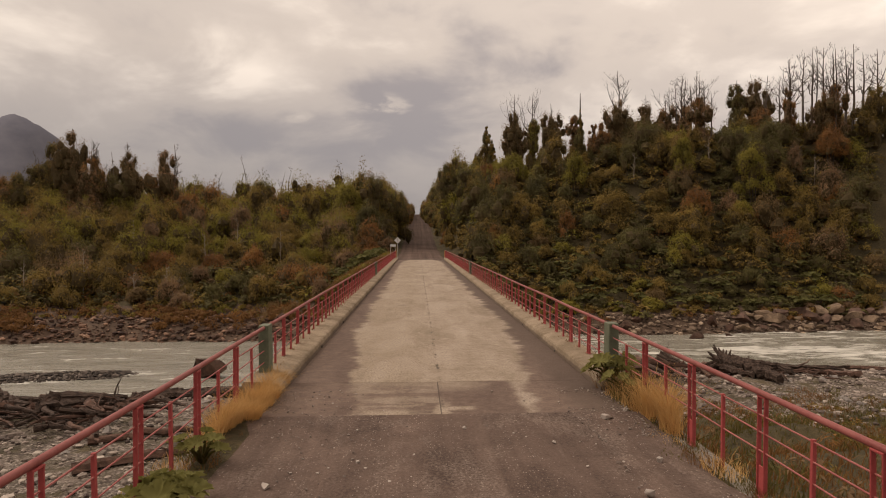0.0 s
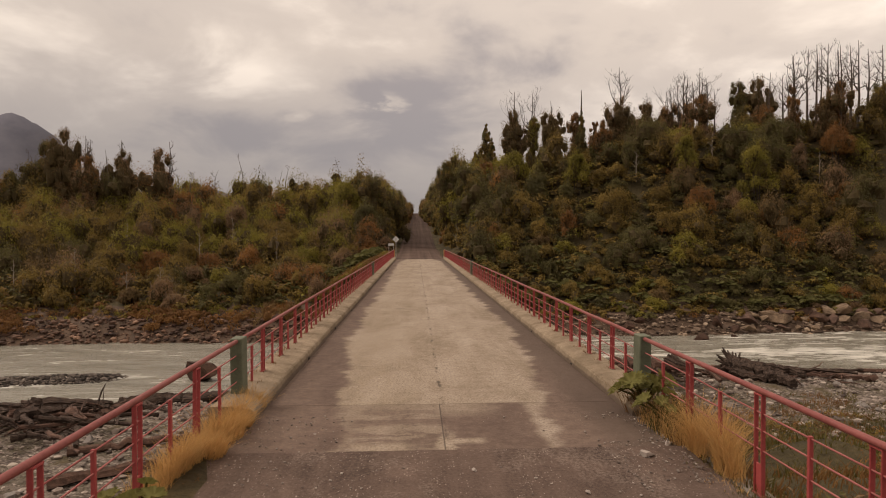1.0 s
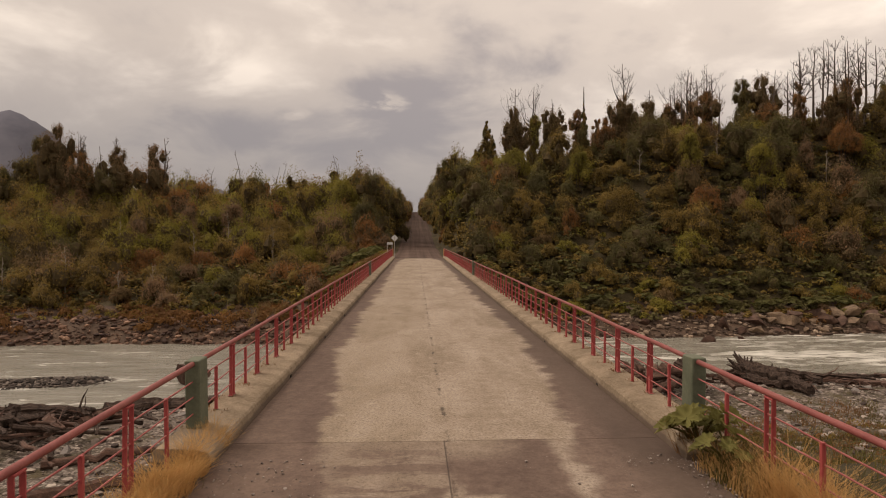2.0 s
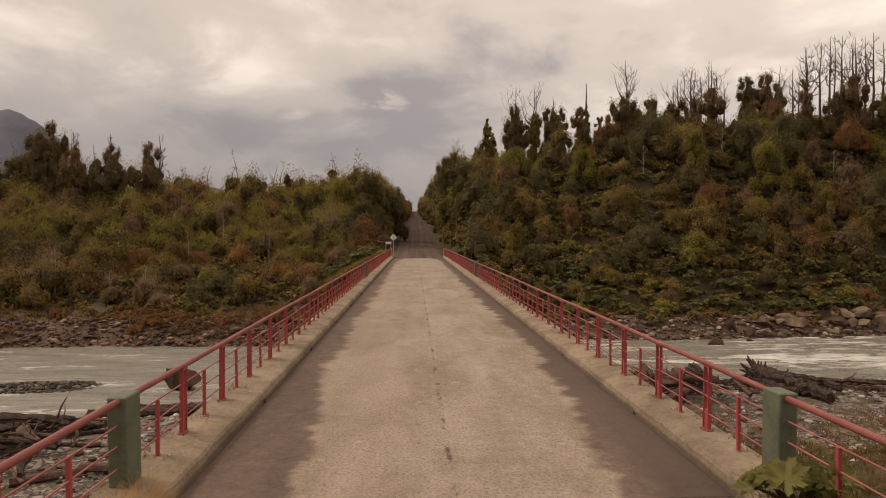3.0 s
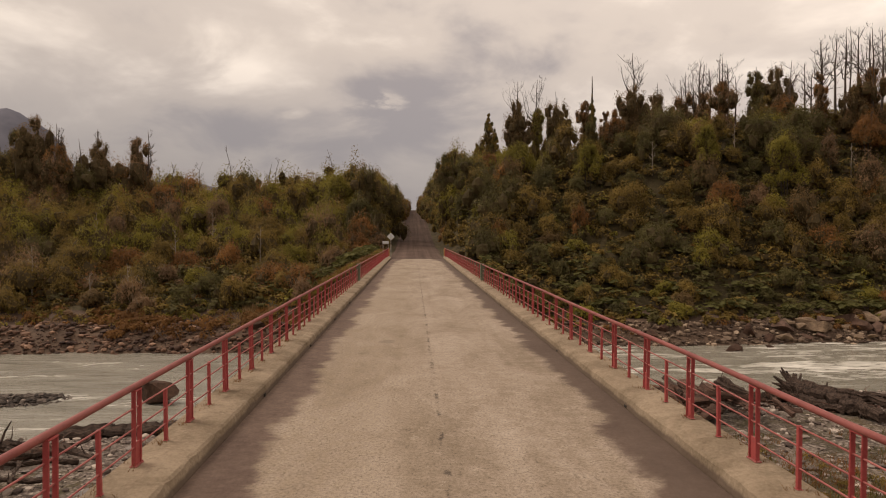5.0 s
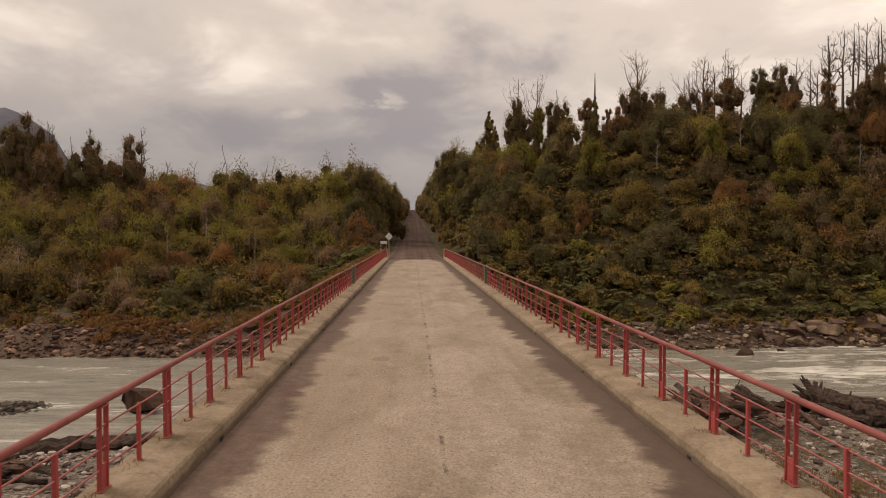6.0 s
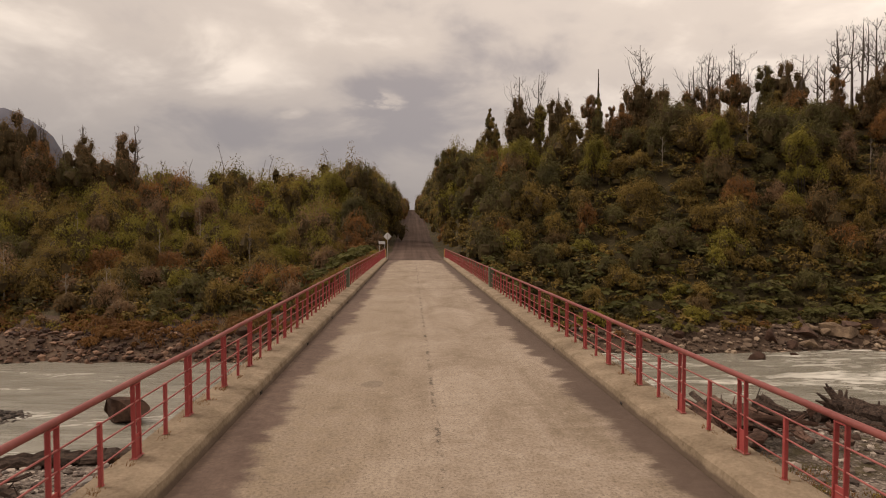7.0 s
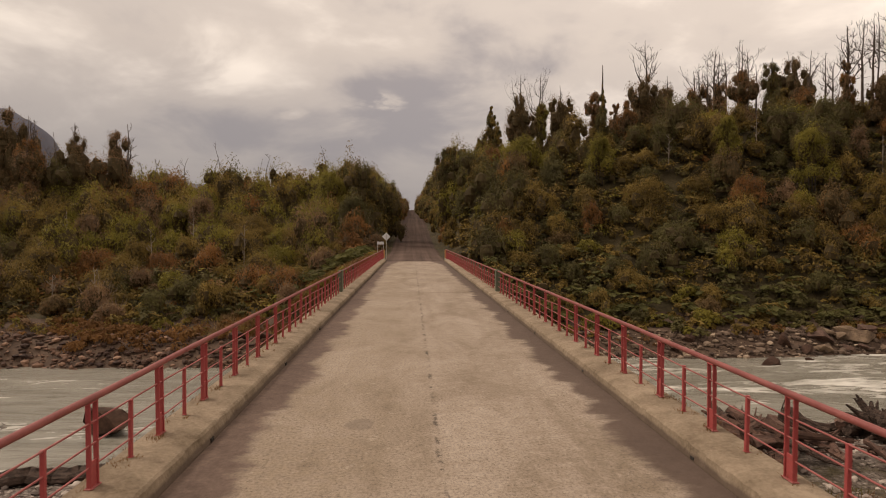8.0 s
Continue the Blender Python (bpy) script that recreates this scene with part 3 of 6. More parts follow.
def smooth01(v, lo, hi):
    t = np.clip((np.asarray(v, float) - lo) / (hi - lo), 0, 1)
    return t * t * (3 - 2 * t)


# ---- the lie of the land ----
WATER_Z = -8.9
ROAD_Y = [-500, 74, 84, 103, 135, 167, 230, 300, 340, 420, 5000]
ROAD_Z = [0, 0, -0.05, 0.45, 2.7, 5.4, 9.6, 13.9, 14.4, 11.0, 9.0]


def shore_near(x):
    return 44.5 + 8.0 * smooth01(x, -6, 16) + 1.6 * (fbm(x * 0.12, 0 * x, 3, 5) - 0.5) * 2


def shore_far(x):
    return 72.2 - 2.4 * smooth01(x, 4, -6) + 1.6 * (fbm(x * 0.15, 0 * x + 3.0, 3, 9) - 0.5) * 2


def road_z(y):
    return np.interp(y, ROAD_Y, ROAD_Z)


def land(x, y):
    x, y = np.asarray(x, float), np.asarray(y, float)
    rough = fbm(x * 0.35, y * 0.35, 4, 2) - 0.5
    dn = shore_near(x) - y
    near = WATER_Z + np.clip(dn * 0.17, -1.8, 1.75) + 0.35 * rough + 0.25 * np.clip(dn - 18, 0, 8) * smooth01(x, 4, 16) * 0.5
    # embankment of the approach
    side = np.where(x < 0, (-x - 3.15) / 5.5, (x - 3.15) / 19.0)
    front = (y - 8.6) / (7.0 + 17.0 * smooth01(x, 3.5, 12))
    both = np.sqrt(np.clip(side, 0, None) ** 2 + np.clip(front, 0, None) ** 2)
    drop = np.clip(both + 0.42 * rough * smooth01(both, 0.12, 0.5), 0, 1)
    emb = -0.12 - 0.18 * smooth01(np.abs(x), 3.0, 3.5) + rough * 0.25 * smooth01(np.abs(x), 3.2, 5)
    emb = emb + 0.17 * smooth01(np.abs(x), 2.6, 2.95) * (1 - smooth01(np.abs(x), 3.25, 3.6)) * smooth01(y, 5.0, 5.8) * (1 - smooth01(y, 9.5, 9.9)) * np.where(x < 0, 0.9, 0.35)
    near = emb * (1 - drop) + near * drop
    # far bank
    df = y - shore_far(x)
    foot = WATER_Z + np.where(df < 3, np.clip(df * 0.62, -1.8, 1.86), 1.86 + 0.22 * np.clip(df - 3, 0, 3.5))
    left = foot + 0.225 * np.clip(df - 5, 0, 60) + 0.04 * np.clip(df - 65, 0, 260)
    top = 8.6 + 9.0 * smooth01(x, 3, 55) + 3.0 * smooth01(x, 55, 95)
    climb = np.clip((df - 6.5) / 25.0, 0, 1)
    right = foot + (top + 6.5) * (0.75 * climb + 0.25 * climb ** 2) + 0.035 * np.clip(df - 30, 0, 300)
    far = left + (right - left) * smooth01(x, -3, 7) + 0.9 * rough * smooth01(df, 4, 12)
    wide = 4.0 + 7.5 * smooth01(y, 118, 76)
    cut = (1 - smooth01(np.abs(x), 3.9, 3.9 + wide)) * smooth01(y, 74.7, 75.5)
    far = far * (1 - cut) + (road_z(y) - 0.10) * cut
    far = np.where(y > 330, far * (1 - smooth01(y, 330, 600)) + 8.0 * smooth01(y, 330, 600), far)
    z = np.where(y < 60, near, far)
    isle = np.exp(-((x + 30.5) / 7.0) ** 4 - ((y - 52.4 - 0.12 * (x + 31)) / 2.5) ** 2)
    return np.where(isle > 0.02, np.maximum(z, WATER_Z - 0.5 + 0.72 * isle + 0.12 * rough), z)


def spaced(*runs):
    out = []
    for a, b, s in runs:
        out += list(np.arange(a, b, s))
    return np.array(out + [runs[-1][1]])


def build_ground():
    xs = spaced((-3000, -400, 260), (-400, -110, 14), (-110, 110, 1.0), (110, 400, 14), (400, 3000, 260))
    ys = spaced((-600, -40, 40), (-40, -6, 3), (-6, 160, 0.9), (160, 420, 5), (420, 4200, 270))
    gx, gy = np.meshgrid(xs, ys)
    gz = land(gx, gy)
    nx, ny = len(xs), len(ys)
    i = np.arange(nx * ny).reshape(ny, nx)
    faces = np.stack([i[:-1, :-1], i[:-1, 1:], i[1:, 1:], i[1:, :-1]], -1).reshape(-1, 4)
    cz = gz.ravel()[faces].mean(1)
    cy = gy.ravel()[faces].mean(1)
    cx = gx.ravel()[faces].mean(1)
    grass_line = np.where(cy < 62, -4.2, -5.6)
    gravel = (cz < grass_line) & (cy < 84)
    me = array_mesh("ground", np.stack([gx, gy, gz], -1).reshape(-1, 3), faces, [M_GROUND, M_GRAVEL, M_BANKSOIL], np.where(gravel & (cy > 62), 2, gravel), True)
    return tagged(new("ground", me), "brown soil banks and grey river gravel", "ground", kind="structure")


build_ground()


def build_water():
    xs, ys = spaced((-900, -90, 30), (-90, 90, 0.9), (90, 900, 30)), spaced((38, 80, 0.5),)
    gx, gy = np.meshgrid(xs, ys)
    rapid = 0.35 + 0.65 * smooth01(gx, 4, 26)
    gz = WATER_Z + rapid * (0.26 * (fbm(gx * 0.22, gy * 0.8, 3, 31) - 0.5) + 0.07 * (fbm(gx * 0.9, gy * 1.6, 2, 37) - 0.5))
    nx, ny = len(xs), len(ys)
    i = np.arange(nx * ny).reshape(ny, nx)
    faces = np.stack([i[:-1, :-1], i[:-1, 1:], i[1:, 1:], i[1:, :-1]], -1).reshape(-1, 4)
    me = array_mesh("water", np.stack([gx, gy, gz], -1).reshape(-1, 3), faces, [M_WATER], None, True)
    return tagged(new("water", me), "fast silty grey-green river with white foam", "river", kind="structure")


build_water()


def strip_road(name, label, y_runs, half, mat, lift, crown=0.03, bumpy=0.02):
    ys = spaced(*y_runs)
    xs = np.linspace(-1, 1, 33)
    gx, gy = np.meshgrid(xs, ys)
    wob = half + 0.25 * (fbm(gy * 0.5, gx * 0 + np.sign(gx), 3, 41) - 0.5) * 2
    X = gx * wob
    Z = road_z(gy) + lift - crown * gx ** 2 + bumpy * (1 - smooth01(np.abs(gy - 8.24), 1.0, 0.1)) * (fbm(X * 1.3, gy * 1.3, 4, 44) - 0.5) * 2 + (crown * gx ** 2 + 0.008) * smooth01(np.abs(gy - 8.24), 0.9, 0.1) - 0.10 * smooth01(np.abs(gx), 0.93, 1.0)
    i = np.arange(gx.size).reshape(gx.shape)
    faces = np.stack([i[:-1, :-1], i[:-1, 1:], i[1:, 1:], i[1:, :-1]], -1).reshape(-1, 4)
    me = array_mesh(name, np.stack([X, gy, Z], -1).reshape(-1, 3), faces, [mat], None, True)
    return tagged(new(name, me), label, "road", kind="structure")


strip_road("road", "brown gravel approach road strewn with pebbles", ((-60, -6, 3), (-6, 8.24, 0.25)), 3.2, M_ROAD, 0.006)
strip_road("road", "brown gravel road climbing between trees", ((74.52, 90, 0.8), (90, 420, 4)), 3.2, M_FARROAD, 0.0, 0.05, 0.004)

# ---- bridge ----
KERB_IN, KERB_OUT, KERB_Z = 2.76, 3.36, 0.22
SPAN = (10.41, 42.3, 74.5)
bridge = thing("bridge_deck", "worn concrete bridge deck muddy along its raised kerbs", "bridge", kind="structure")


def slab(y0, y1, name="slab", label=""):
    xs = np.linspace(-KERB_IN - 0.05, KERB_IN + 0.05, 15)
    ys = np.linspace(y0, y1, max(3, int((y1 - y0) / 0.5)))
    gx, gy = np.meshgrid(xs, ys)
    gz = 0.008 * (fbm(gx * 0.9, gy * 0.9, 3, 51) - 0.5) * 2
    nx, ny = len(xs), len(ys)
    n = nx * ny
    i = np.arange(n).reshape(ny, nx)
    f = np.stack([i[:-1, :-1], i[:-1, 1:], i[1:, 1:], i[1:, :-1]], -1).reshape(-1, 4)
    top = np.stack([gx, gy, gz], -1).reshape(-1, 3)
    low = top - np.array([0, 0, 0.25])
    rim = np.concatenate([i[0, :], i[1:, -1], i[-1, -2::-1], i[-2:0:-1, 0]])
    nxt = np.roll(rim, -1)
    faces = np.concatenate([f, f[:, ::-1] + n, np.stack([rim + n, nxt + n, nxt, rim], -1)])
    ob = new(name, array_mesh(name, np.concatenate([top, low]), faces, [M_DECK]))
    ob.parent = bridge
    return tagged(ob, label) if label else ob


slab(8.2, SPAN[0] - 0.005, "slab", "approach slab half buried in mud")
slab(SPAN[0] + 0.005, SPAN[1] - 0.02)
slab(SPAN[1] + 0.02, SPAN[2])


def kerb(side, y0, y1):
    """A concrete kerb with a worn, chipped inner edge, swept along the deck."""
    ys = np.arange(y0, y1 + 0.01, 0.10)
    kin = KERB_IN if side > 0 else KERB_IN - 0.05
    prof = [(kin - 0.01, -0.2), (kin - 0.005, 0.02), (kin + 0.014, 0.150), (kin + 0.044, 0.182), (kin + 0.24, 0.210), (KERB_OUT - 0.03, KERB_Z), (KERB_OUT, KERB_Z - 0.03), (KERB_OUT, -0.55), (KERB_IN + 0.2, -0.55)]
    k = len(prof)
    vs = []
    for y in ys:
        c1 = float(fbm(y * 1.4, 3.0 * side, 4, 61) - 0.5)
        c2 = float(vnoise(y * 6.0, side * 7.0, 66))
        chip = 0.035 * max(0.0, c2 - 0.62) / 0.38 + 0.012 * float(vnoise(y * 11.0, side * 3.0, 67))
        for q, (x, z) in enumerate(prof):
            dx = 0.006 * c1 + (chip if q in (2, 3) else 0)
            dz = (0.012 * c1 - (0.6 * chip if q == 3 else 0)) if 2 <= q <= 5 else 0
            vs.append((side * (x + (dx if q < 5 else 0)), y, z + dz))
    fs = []
    for a in range(len(ys) - 1):
        for q in range(k):
            b0, b1 = a * k + q, a * k + (q + 1) % k
            f = (b0, b0 + k, b1 + k, b1)
            fs.append(f if side > 0 else f[::-1])
    bm = bmesh.new()
    bv = [bm.verts.new(v) for v in vs]
    for f in fs:
        bm.faces.new([bv[t] for t in f])
    bm.faces.new(bv[:k])
    bm.faces.new(bv[-k:])
    bmesh.ops.recalc_face_normals(bm, faces=bm.faces)
    return part("kerb", bm, M_KERB, bridge, "rough raised concrete kerb with chipped edge")


for s in (-1, 1):
    kerb(s, 9.6, SPAN[1] - 0.015)
    kerb(s, SPAN[1] + 0.015, SPAN[2] + 0.3)
    # low wing walls that carry the rails past the ends of the deck
    for a, b, z in ((-4.0, 9.58, -0.10), (SPAN[2] + 0.32, 80.0, 0.12)):
        part("wing_wall", box(bmesh.new(), s * 3.06 if s > 0 else s * 3.36, s * 3.36 if s > 0 else s * 3.06, a, b, -2.5, z, 0.02), M_CONC, bridge)
    for gx in (1.7,):
        part("girder", box(bmesh.new(), s * gx - 0.25, s * gx + 0.25, SPAN[0] - 0.5, SPAN[2] + 0.4, -1.9, -0.26), M_CONC, bridge)
part("abutment", box(bmesh.new(), -3.3, 3.3, 9.4, 10.1, -8.5, -0.26), M_CONC, bridge)
part("abutment", box(bmesh.new(), -3.3, 3.3, 74.6, 75.4, -9.5, -0.26), M_CONC, bridge)
part("pier", box(bmesh.new(), -2.6, 2.6, 41.8, 42.8, -10.5, -1.9, 0.1), M_CONC, bridge)

# scuppers along the foot of the kerbs: dark blocks paint the shade of the holes
for s in (-1, 1):
    for y in np.arange(14.1 if s < 0 else 13.2, 70, 4.4):
        part("scupper", box(bmesh.new(), s * (KERB_IN - (0.012 if s > 0 else 0.062)), s * (KERB_IN + 0.02), y - 0.045, y + 0.045, 0.012, 0.05, 0.006), M_DARK, bridge, "dark block painted as a shaded drain hole at the kerb foot")


# ---- railings ----
RAIL_X, PITCH, POST_TOP, RAIL_R = 3.17, 1.507, 0.992, 0.033


def bar_mesh(name, boxes, mat, bevel=0.004):
    bm = bmesh.new()
    for bx in boxes:
        box(bm, *bx, bevel)
    me = bpy.data.meshes.new(name)
    bm.to_mesh(me)
    bm.free()
    me.materials.append(mat)
    return me


POST = bar_mesh("post", [(-0.023, 0.023, -0.072, -0.056, 0, 0.775), (-0.023, 0.023, 0.056, 0.072, 0, 0.775), (-0.007, 0.007, -0.058, 0.058, 0.0, 0.24), (-0.026, 0.026, -0.074, 0.074, 0.765, 0.78)], M_RED, 0.003)
FOOT = bar_mesh("base_plate", [(-0.036, 0.036, -0.09, 0.09, 0.0, 0.010), (-0.026, -0.014, -0.083, -0.077, 0.008, 0.02), (0.014, 0.026, 0.077, 0.083, 0.008, 0.02)], M_ROD, 0.002)
SHORT = bar_mesh("short_post", [(-0.019, 0.019, -0.019, 0.019, 0, 0.60), (-0.028, 0.028, -0.03, 0.03, 0, 0.007)], M_RED, 0.003)
END_POST = bar_mesh("pillar", [(-0.092, 0.092, -0.145, 0.145, 0.0, 0.86)], M_GREEN, 0.012)
MARK_POST = bar_mesh("end_marker", [(-0.09, 0.09, -0.09, 0.09, 0.0, 0.86)], M_ORANGE, 0.012)


def railing(side, pillar_y, first, label):
    """One railing: closer posts on the deck, wider ones along the approach, green pillars where the sections meet."""
    rail = thing("railing", label, "railing", pose(side * RAIL_X, 0, 0), group="bridge railings")

    def put(name, me, y, z, lab=""):
        ob = new(name, me)
        ob.parent = rail
        ob.location = (0, y, z)
        ob.rotation_euler = (random.uniform(-0.014, 0.014), random.uniform(-0.014, 0.014), random.uniform(-0.03, 0.03))
        if lab:
            tagged(ob, lab)
        return ob

    ys = [first - 1.66 * k for k in range(8)][::-1] + [pillar_y + PITCH * k for k in range(47)]
    greens = (8, 28)
    y0, y1 = ys[0], ys[-1]
    for k, y in enumerate(ys):
        on_deck = 9.6 < y < SPAN[2] + 0.3
        foot = KERB_Z if on_deck else (-0.07 if y < 40 else 0.12)
        if k in greens:
            put("pillar", END_POST, y, KERB_Z - 0.01, "square pillar in faded green paint")
        elif k == len(ys) - 1:
            put("end_marker", MARK_POST, y, 0.12, "short orange end marker")
        else:
            ob = put("post", POST, y, foot)
            new("base_plate", FOOT).parent = ob
            ob.scale = (1, 1, (POST_TOP - foot) / 0.78)
        if k < len(ys) - 1:
            ob = put("short_post", SHORT, (y + ys[k + 1]) / 2, foot)
            ob.scale = (1, 1, (0.81 - foot) / 0.60)
    # handrail pipe between the green pillars, with slight sags
    stops = [y0 - 0.1] + [ys[g] for g in greens] + [y1]
    for a, b in zip(stops, stops[1:]):
        n = max(2, int((b - a) / 0.75))
        pts = [(0.012 * (vnoise(t * 0.5, side * 3.0, 71) - 0.5), t, 1.020 + 0.014 * (vnoise(t * 0.6, side, 72) - 0.5)) for t in np.linspace(a, b, n)]
        v, f = tube(pts, [RAIL_R] * n, 10)
        ob = new("handrail", array_mesh("handrail", [tuple(q) for q in v], f, [M_PIPE], None, True))
        ob.parent = rail
        tagged(ob, "round handrail pipe in faded red paint")
    for z in (0.80, 0.61, 0.41):
        n = int((y1 - y0) / 0.75)
        pts = [(0.01 * (vnoise(t * 1.1, z * 9 + side, 73) - 0.5), t, z + 0.03 * (vnoise(t * 0.8, z * 5 + side, 74) - 0.5)) for t in np.linspace(y0 - 0.1, y1, n)]
        v, f = tube(pts, [0.0095] * n, 6)
        ob = new("rod", array_mesh("rod", [tuple(q) for q in v], f, [M_ROD], None, True))
        ob.parent = rail
    return rail


railing(1, 10.34, 8.60, "weathered red steel railing with green pillars on the kerb")
railing(-1, 10.50, 8.57, "weathered red steel railing along the opposite kerb")

# ---- vegetation ----
def leaf_quads(rng, cen, rad, n, size, squash=1.0, fill=0.45, droop=0.15, ruffle=0.26):
    """n leaves on the shell of each ball (cen, rad): quads, 4 verts a leaf."""
    m = len(cen)
    d = rng.normal(size=(m, n, 3))
    d /= np.linalg.norm(d, axis=2, keepdims=True)
    d[..., 2] = np.where(d[..., 2] < -0.35, -d[..., 2] * 0.6, d[..., 2])
    r = rad[:, None, None] * (1.20 - fill * rng.random((m, n, 1)))
    p = cen[:, None, :] + d * r * np.array([1, 1, squash])
    nrm = d
    nrm = nrm + rng.normal(scale=ruffle, size=d.shape)
    nrm[..., 2] += 0.18
    nrm /= np.linalg.norm(nrm, axis=2, keepdims=True)
    a = rng.normal(scale=0.45, size=d.shape) + np.array([0, 0, 1.0])
    a -= nrm * (a * nrm).sum(2, keepdims=True)
    a /= np.linalg.norm(a, axis=2, keepdims=True) + 1e-6
    b = np.cross(nrm, a)
    s = size * rng.uniform(0.6, 1.55, (m, n, 1))
    w = s * rng.uniform(0.30, 0.55, (m, n, 1))
    q = np.stack([p - a * s - nrm * s * droop, p - b * w, p + a * s - nrm * s * droop, p + b * w], 2)
    return q.reshape(-1, 3)


def quad_object(name, verts, mats, idx=None):
    f = np.arange(len(verts), dtype=np.int32).reshape(-1, 4)
    return new(name, array_mesh(name, verts, f, mats, idx))


def leaf_object(name, verts, mats, idx=None):
    f = np.arange(len(verts), dtype=np.int32).reshape(-1, 3)
    return new(name, array_mesh(name, verts, f, mats, idx))


def quad_ball(n):
    """A unit ball of 6 n n quads: verts (k, 3), faces (m, 4)."""
    vs, fs = [], []
    for ax in range(3):
        for sg in (-1, 1):
            o = len(vs)
            for i in range(n + 1):
                for j in range(n + 1):
                    q = [0, 0, 0]
                    q[ax], q[(ax + 1) % 3], q[(ax + 2) % 3] = sg, math.tan((2 * i / n - 1) * math.pi / 4), math.tan((2 * j / n - 1) * math.pi / 4)
                    vs.append(Vector(q).normalized()[:])
            for i in range(n):
                for j in range(n):
                    f = (o + i * (n + 1) + j, o + (i + 1) * (n + 1) + j, o + (i + 1) * (n + 1) + j + 1, o + i * (n + 1) + j + 1)
                    fs.append(f if sg > 0 else f[::-1])
    return np.array(vs), np.array(fs)


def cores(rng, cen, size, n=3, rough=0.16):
    """The twiggy inside of each crown, coloured dark for its shade: a knocked-about ball, as triangles."""
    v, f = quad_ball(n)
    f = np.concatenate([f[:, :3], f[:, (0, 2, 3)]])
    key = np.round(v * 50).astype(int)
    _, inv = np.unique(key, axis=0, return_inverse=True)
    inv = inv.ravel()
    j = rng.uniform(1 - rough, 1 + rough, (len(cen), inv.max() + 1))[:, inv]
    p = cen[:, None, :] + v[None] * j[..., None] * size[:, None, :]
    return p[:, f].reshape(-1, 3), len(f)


def lump_leaves(rng, cen, rad, n, size, ruffle=0.50, up=0.20, deep=0.50, broad=0.50, lift=0.9):
    """n small upswept leaves through the outer part of each lump (cen, rad): verts, 3 a leaf."""
    m = len(cen)
    d = rng.normal(size=(m, n, 3))
    d /= np.linalg.norm(d, axis=2, keepdims=True)
    d[..., 2] = np.where(d[..., 2] < -0.45, -d[..., 2], d[..., 2])
    ph = rng.uniform(0, 6.28, (m, 1, 3))
    fray = 0.10 * np.sin(5.0 * d[..., :1] + ph[..., :1]) + 0.10 * np.sin(5.5 * d[..., 1:2] + ph[..., 1:2]) + 0.07 * np.sin(7.0 * d[..., 2:] + ph[..., 2:])
    fray = fray * min(1.0, 0.14 / size) ** 2
    p = cen[:, None, :] + d * rad[:, None, :] * (1.05 + fray - deep * rng.random((m, n, 1)) ** 1.5)
    nrm = d / rad[:, None, :] * rad.mean(1)[:, None, None] + rng.normal(scale=ruffle, size=d.shape)
    nrm[..., 2] += up
    nrm /= np.linalg.norm(nrm, axis=2, keepdims=True)
    a = rng.normal(scale=0.7, size=d.shape) + d * 0.4 + np.array([0, 0, lift])
    a -= nrm * (a * nrm).sum(2, keepdims=True)
    a /= np.linalg.norm(a, axis=2, keepdims=True) + 1e-6
    b = np.cross(nrm, a)
    s = size * rng.uniform(0.55, 1.6, (m, n, 1))
    w = s * broad * rng.uniform(0.7, 1.25, (m, n, 1))
    return np.stack([p - a * s * 0.8 - b * w, p - a * s * 0.5 + b * w, p + a * s], 2).reshape(-1, 3)


def twig_spray(rng, cen, rad, n, length, width):
    """n bare upright twigs fraying out of each lump: thin tapering slips."""
    m = len(cen)
    d = rng.normal(size=(m, n, 3))
    d[..., 2] = np.abs(d[..., 2]) * 0.8
    d /= np.linalg.norm(d, axis=2, keepdims=True)
    p = cen[:, None, :] + d * rad[:, None, :] * 0.72
    g = d * np.array([0.55, 0.55, 0.2]) + np.array([0, 0, 1.0]) + rng.normal(scale=0.16, size=d.shape)
    g *= length * rng.uniform(0.5, 1.3, (m, n, 1))
    a = rng.uniform(0, 6.28, (m, n))
    e = np.stack([np.cos(a), np.sin(a), 0 * a], -1) * width
    return np.stack([p - e, p + e, p + g], 2).reshape(-1, 3)


def dome_lumps(rng, base, height, width, count, low=False):
    """The upswept sprays of each shrub: one tall heart, and count - 1 smaller ones round it; lists of (centre, radii)."""
    m = len(base)
    out = [(base + np.stack([0 * height, 0 * height, 0.50 * height], -1), np.stack([0.58 * width, 0.58 * width, 0.52 * height], -1))]
    turn = rng.uniform(0, 6.28, m)
    for k in range(1, count):
        t = np.clip((k - 0.6) / (count - 1) + rng.uniform(-0.2, 0.2, m), 0.02, 0.80)
        a = turn + 2.4 * k + rng.uniform(-0.5, 0.5, m)
        off = width * (1 - 0.75 * t) * rng.uniform(0.50, 0.95, m)
        r = width * rng.uniform(0.30, 0.50, m)
        rz = np.minimum(r * rng.uniform(1.0, 1.9, m), 0.40 * height) * (0.8 if low else 1.0)
        c = base + np.stack([np.cos(a) * off, np.sin(a) * off, rz * 0.6 + (height - 1.5 * rz) * t], -1)
        out.append((c, np.stack([r, r, rz], -1)))
    return out


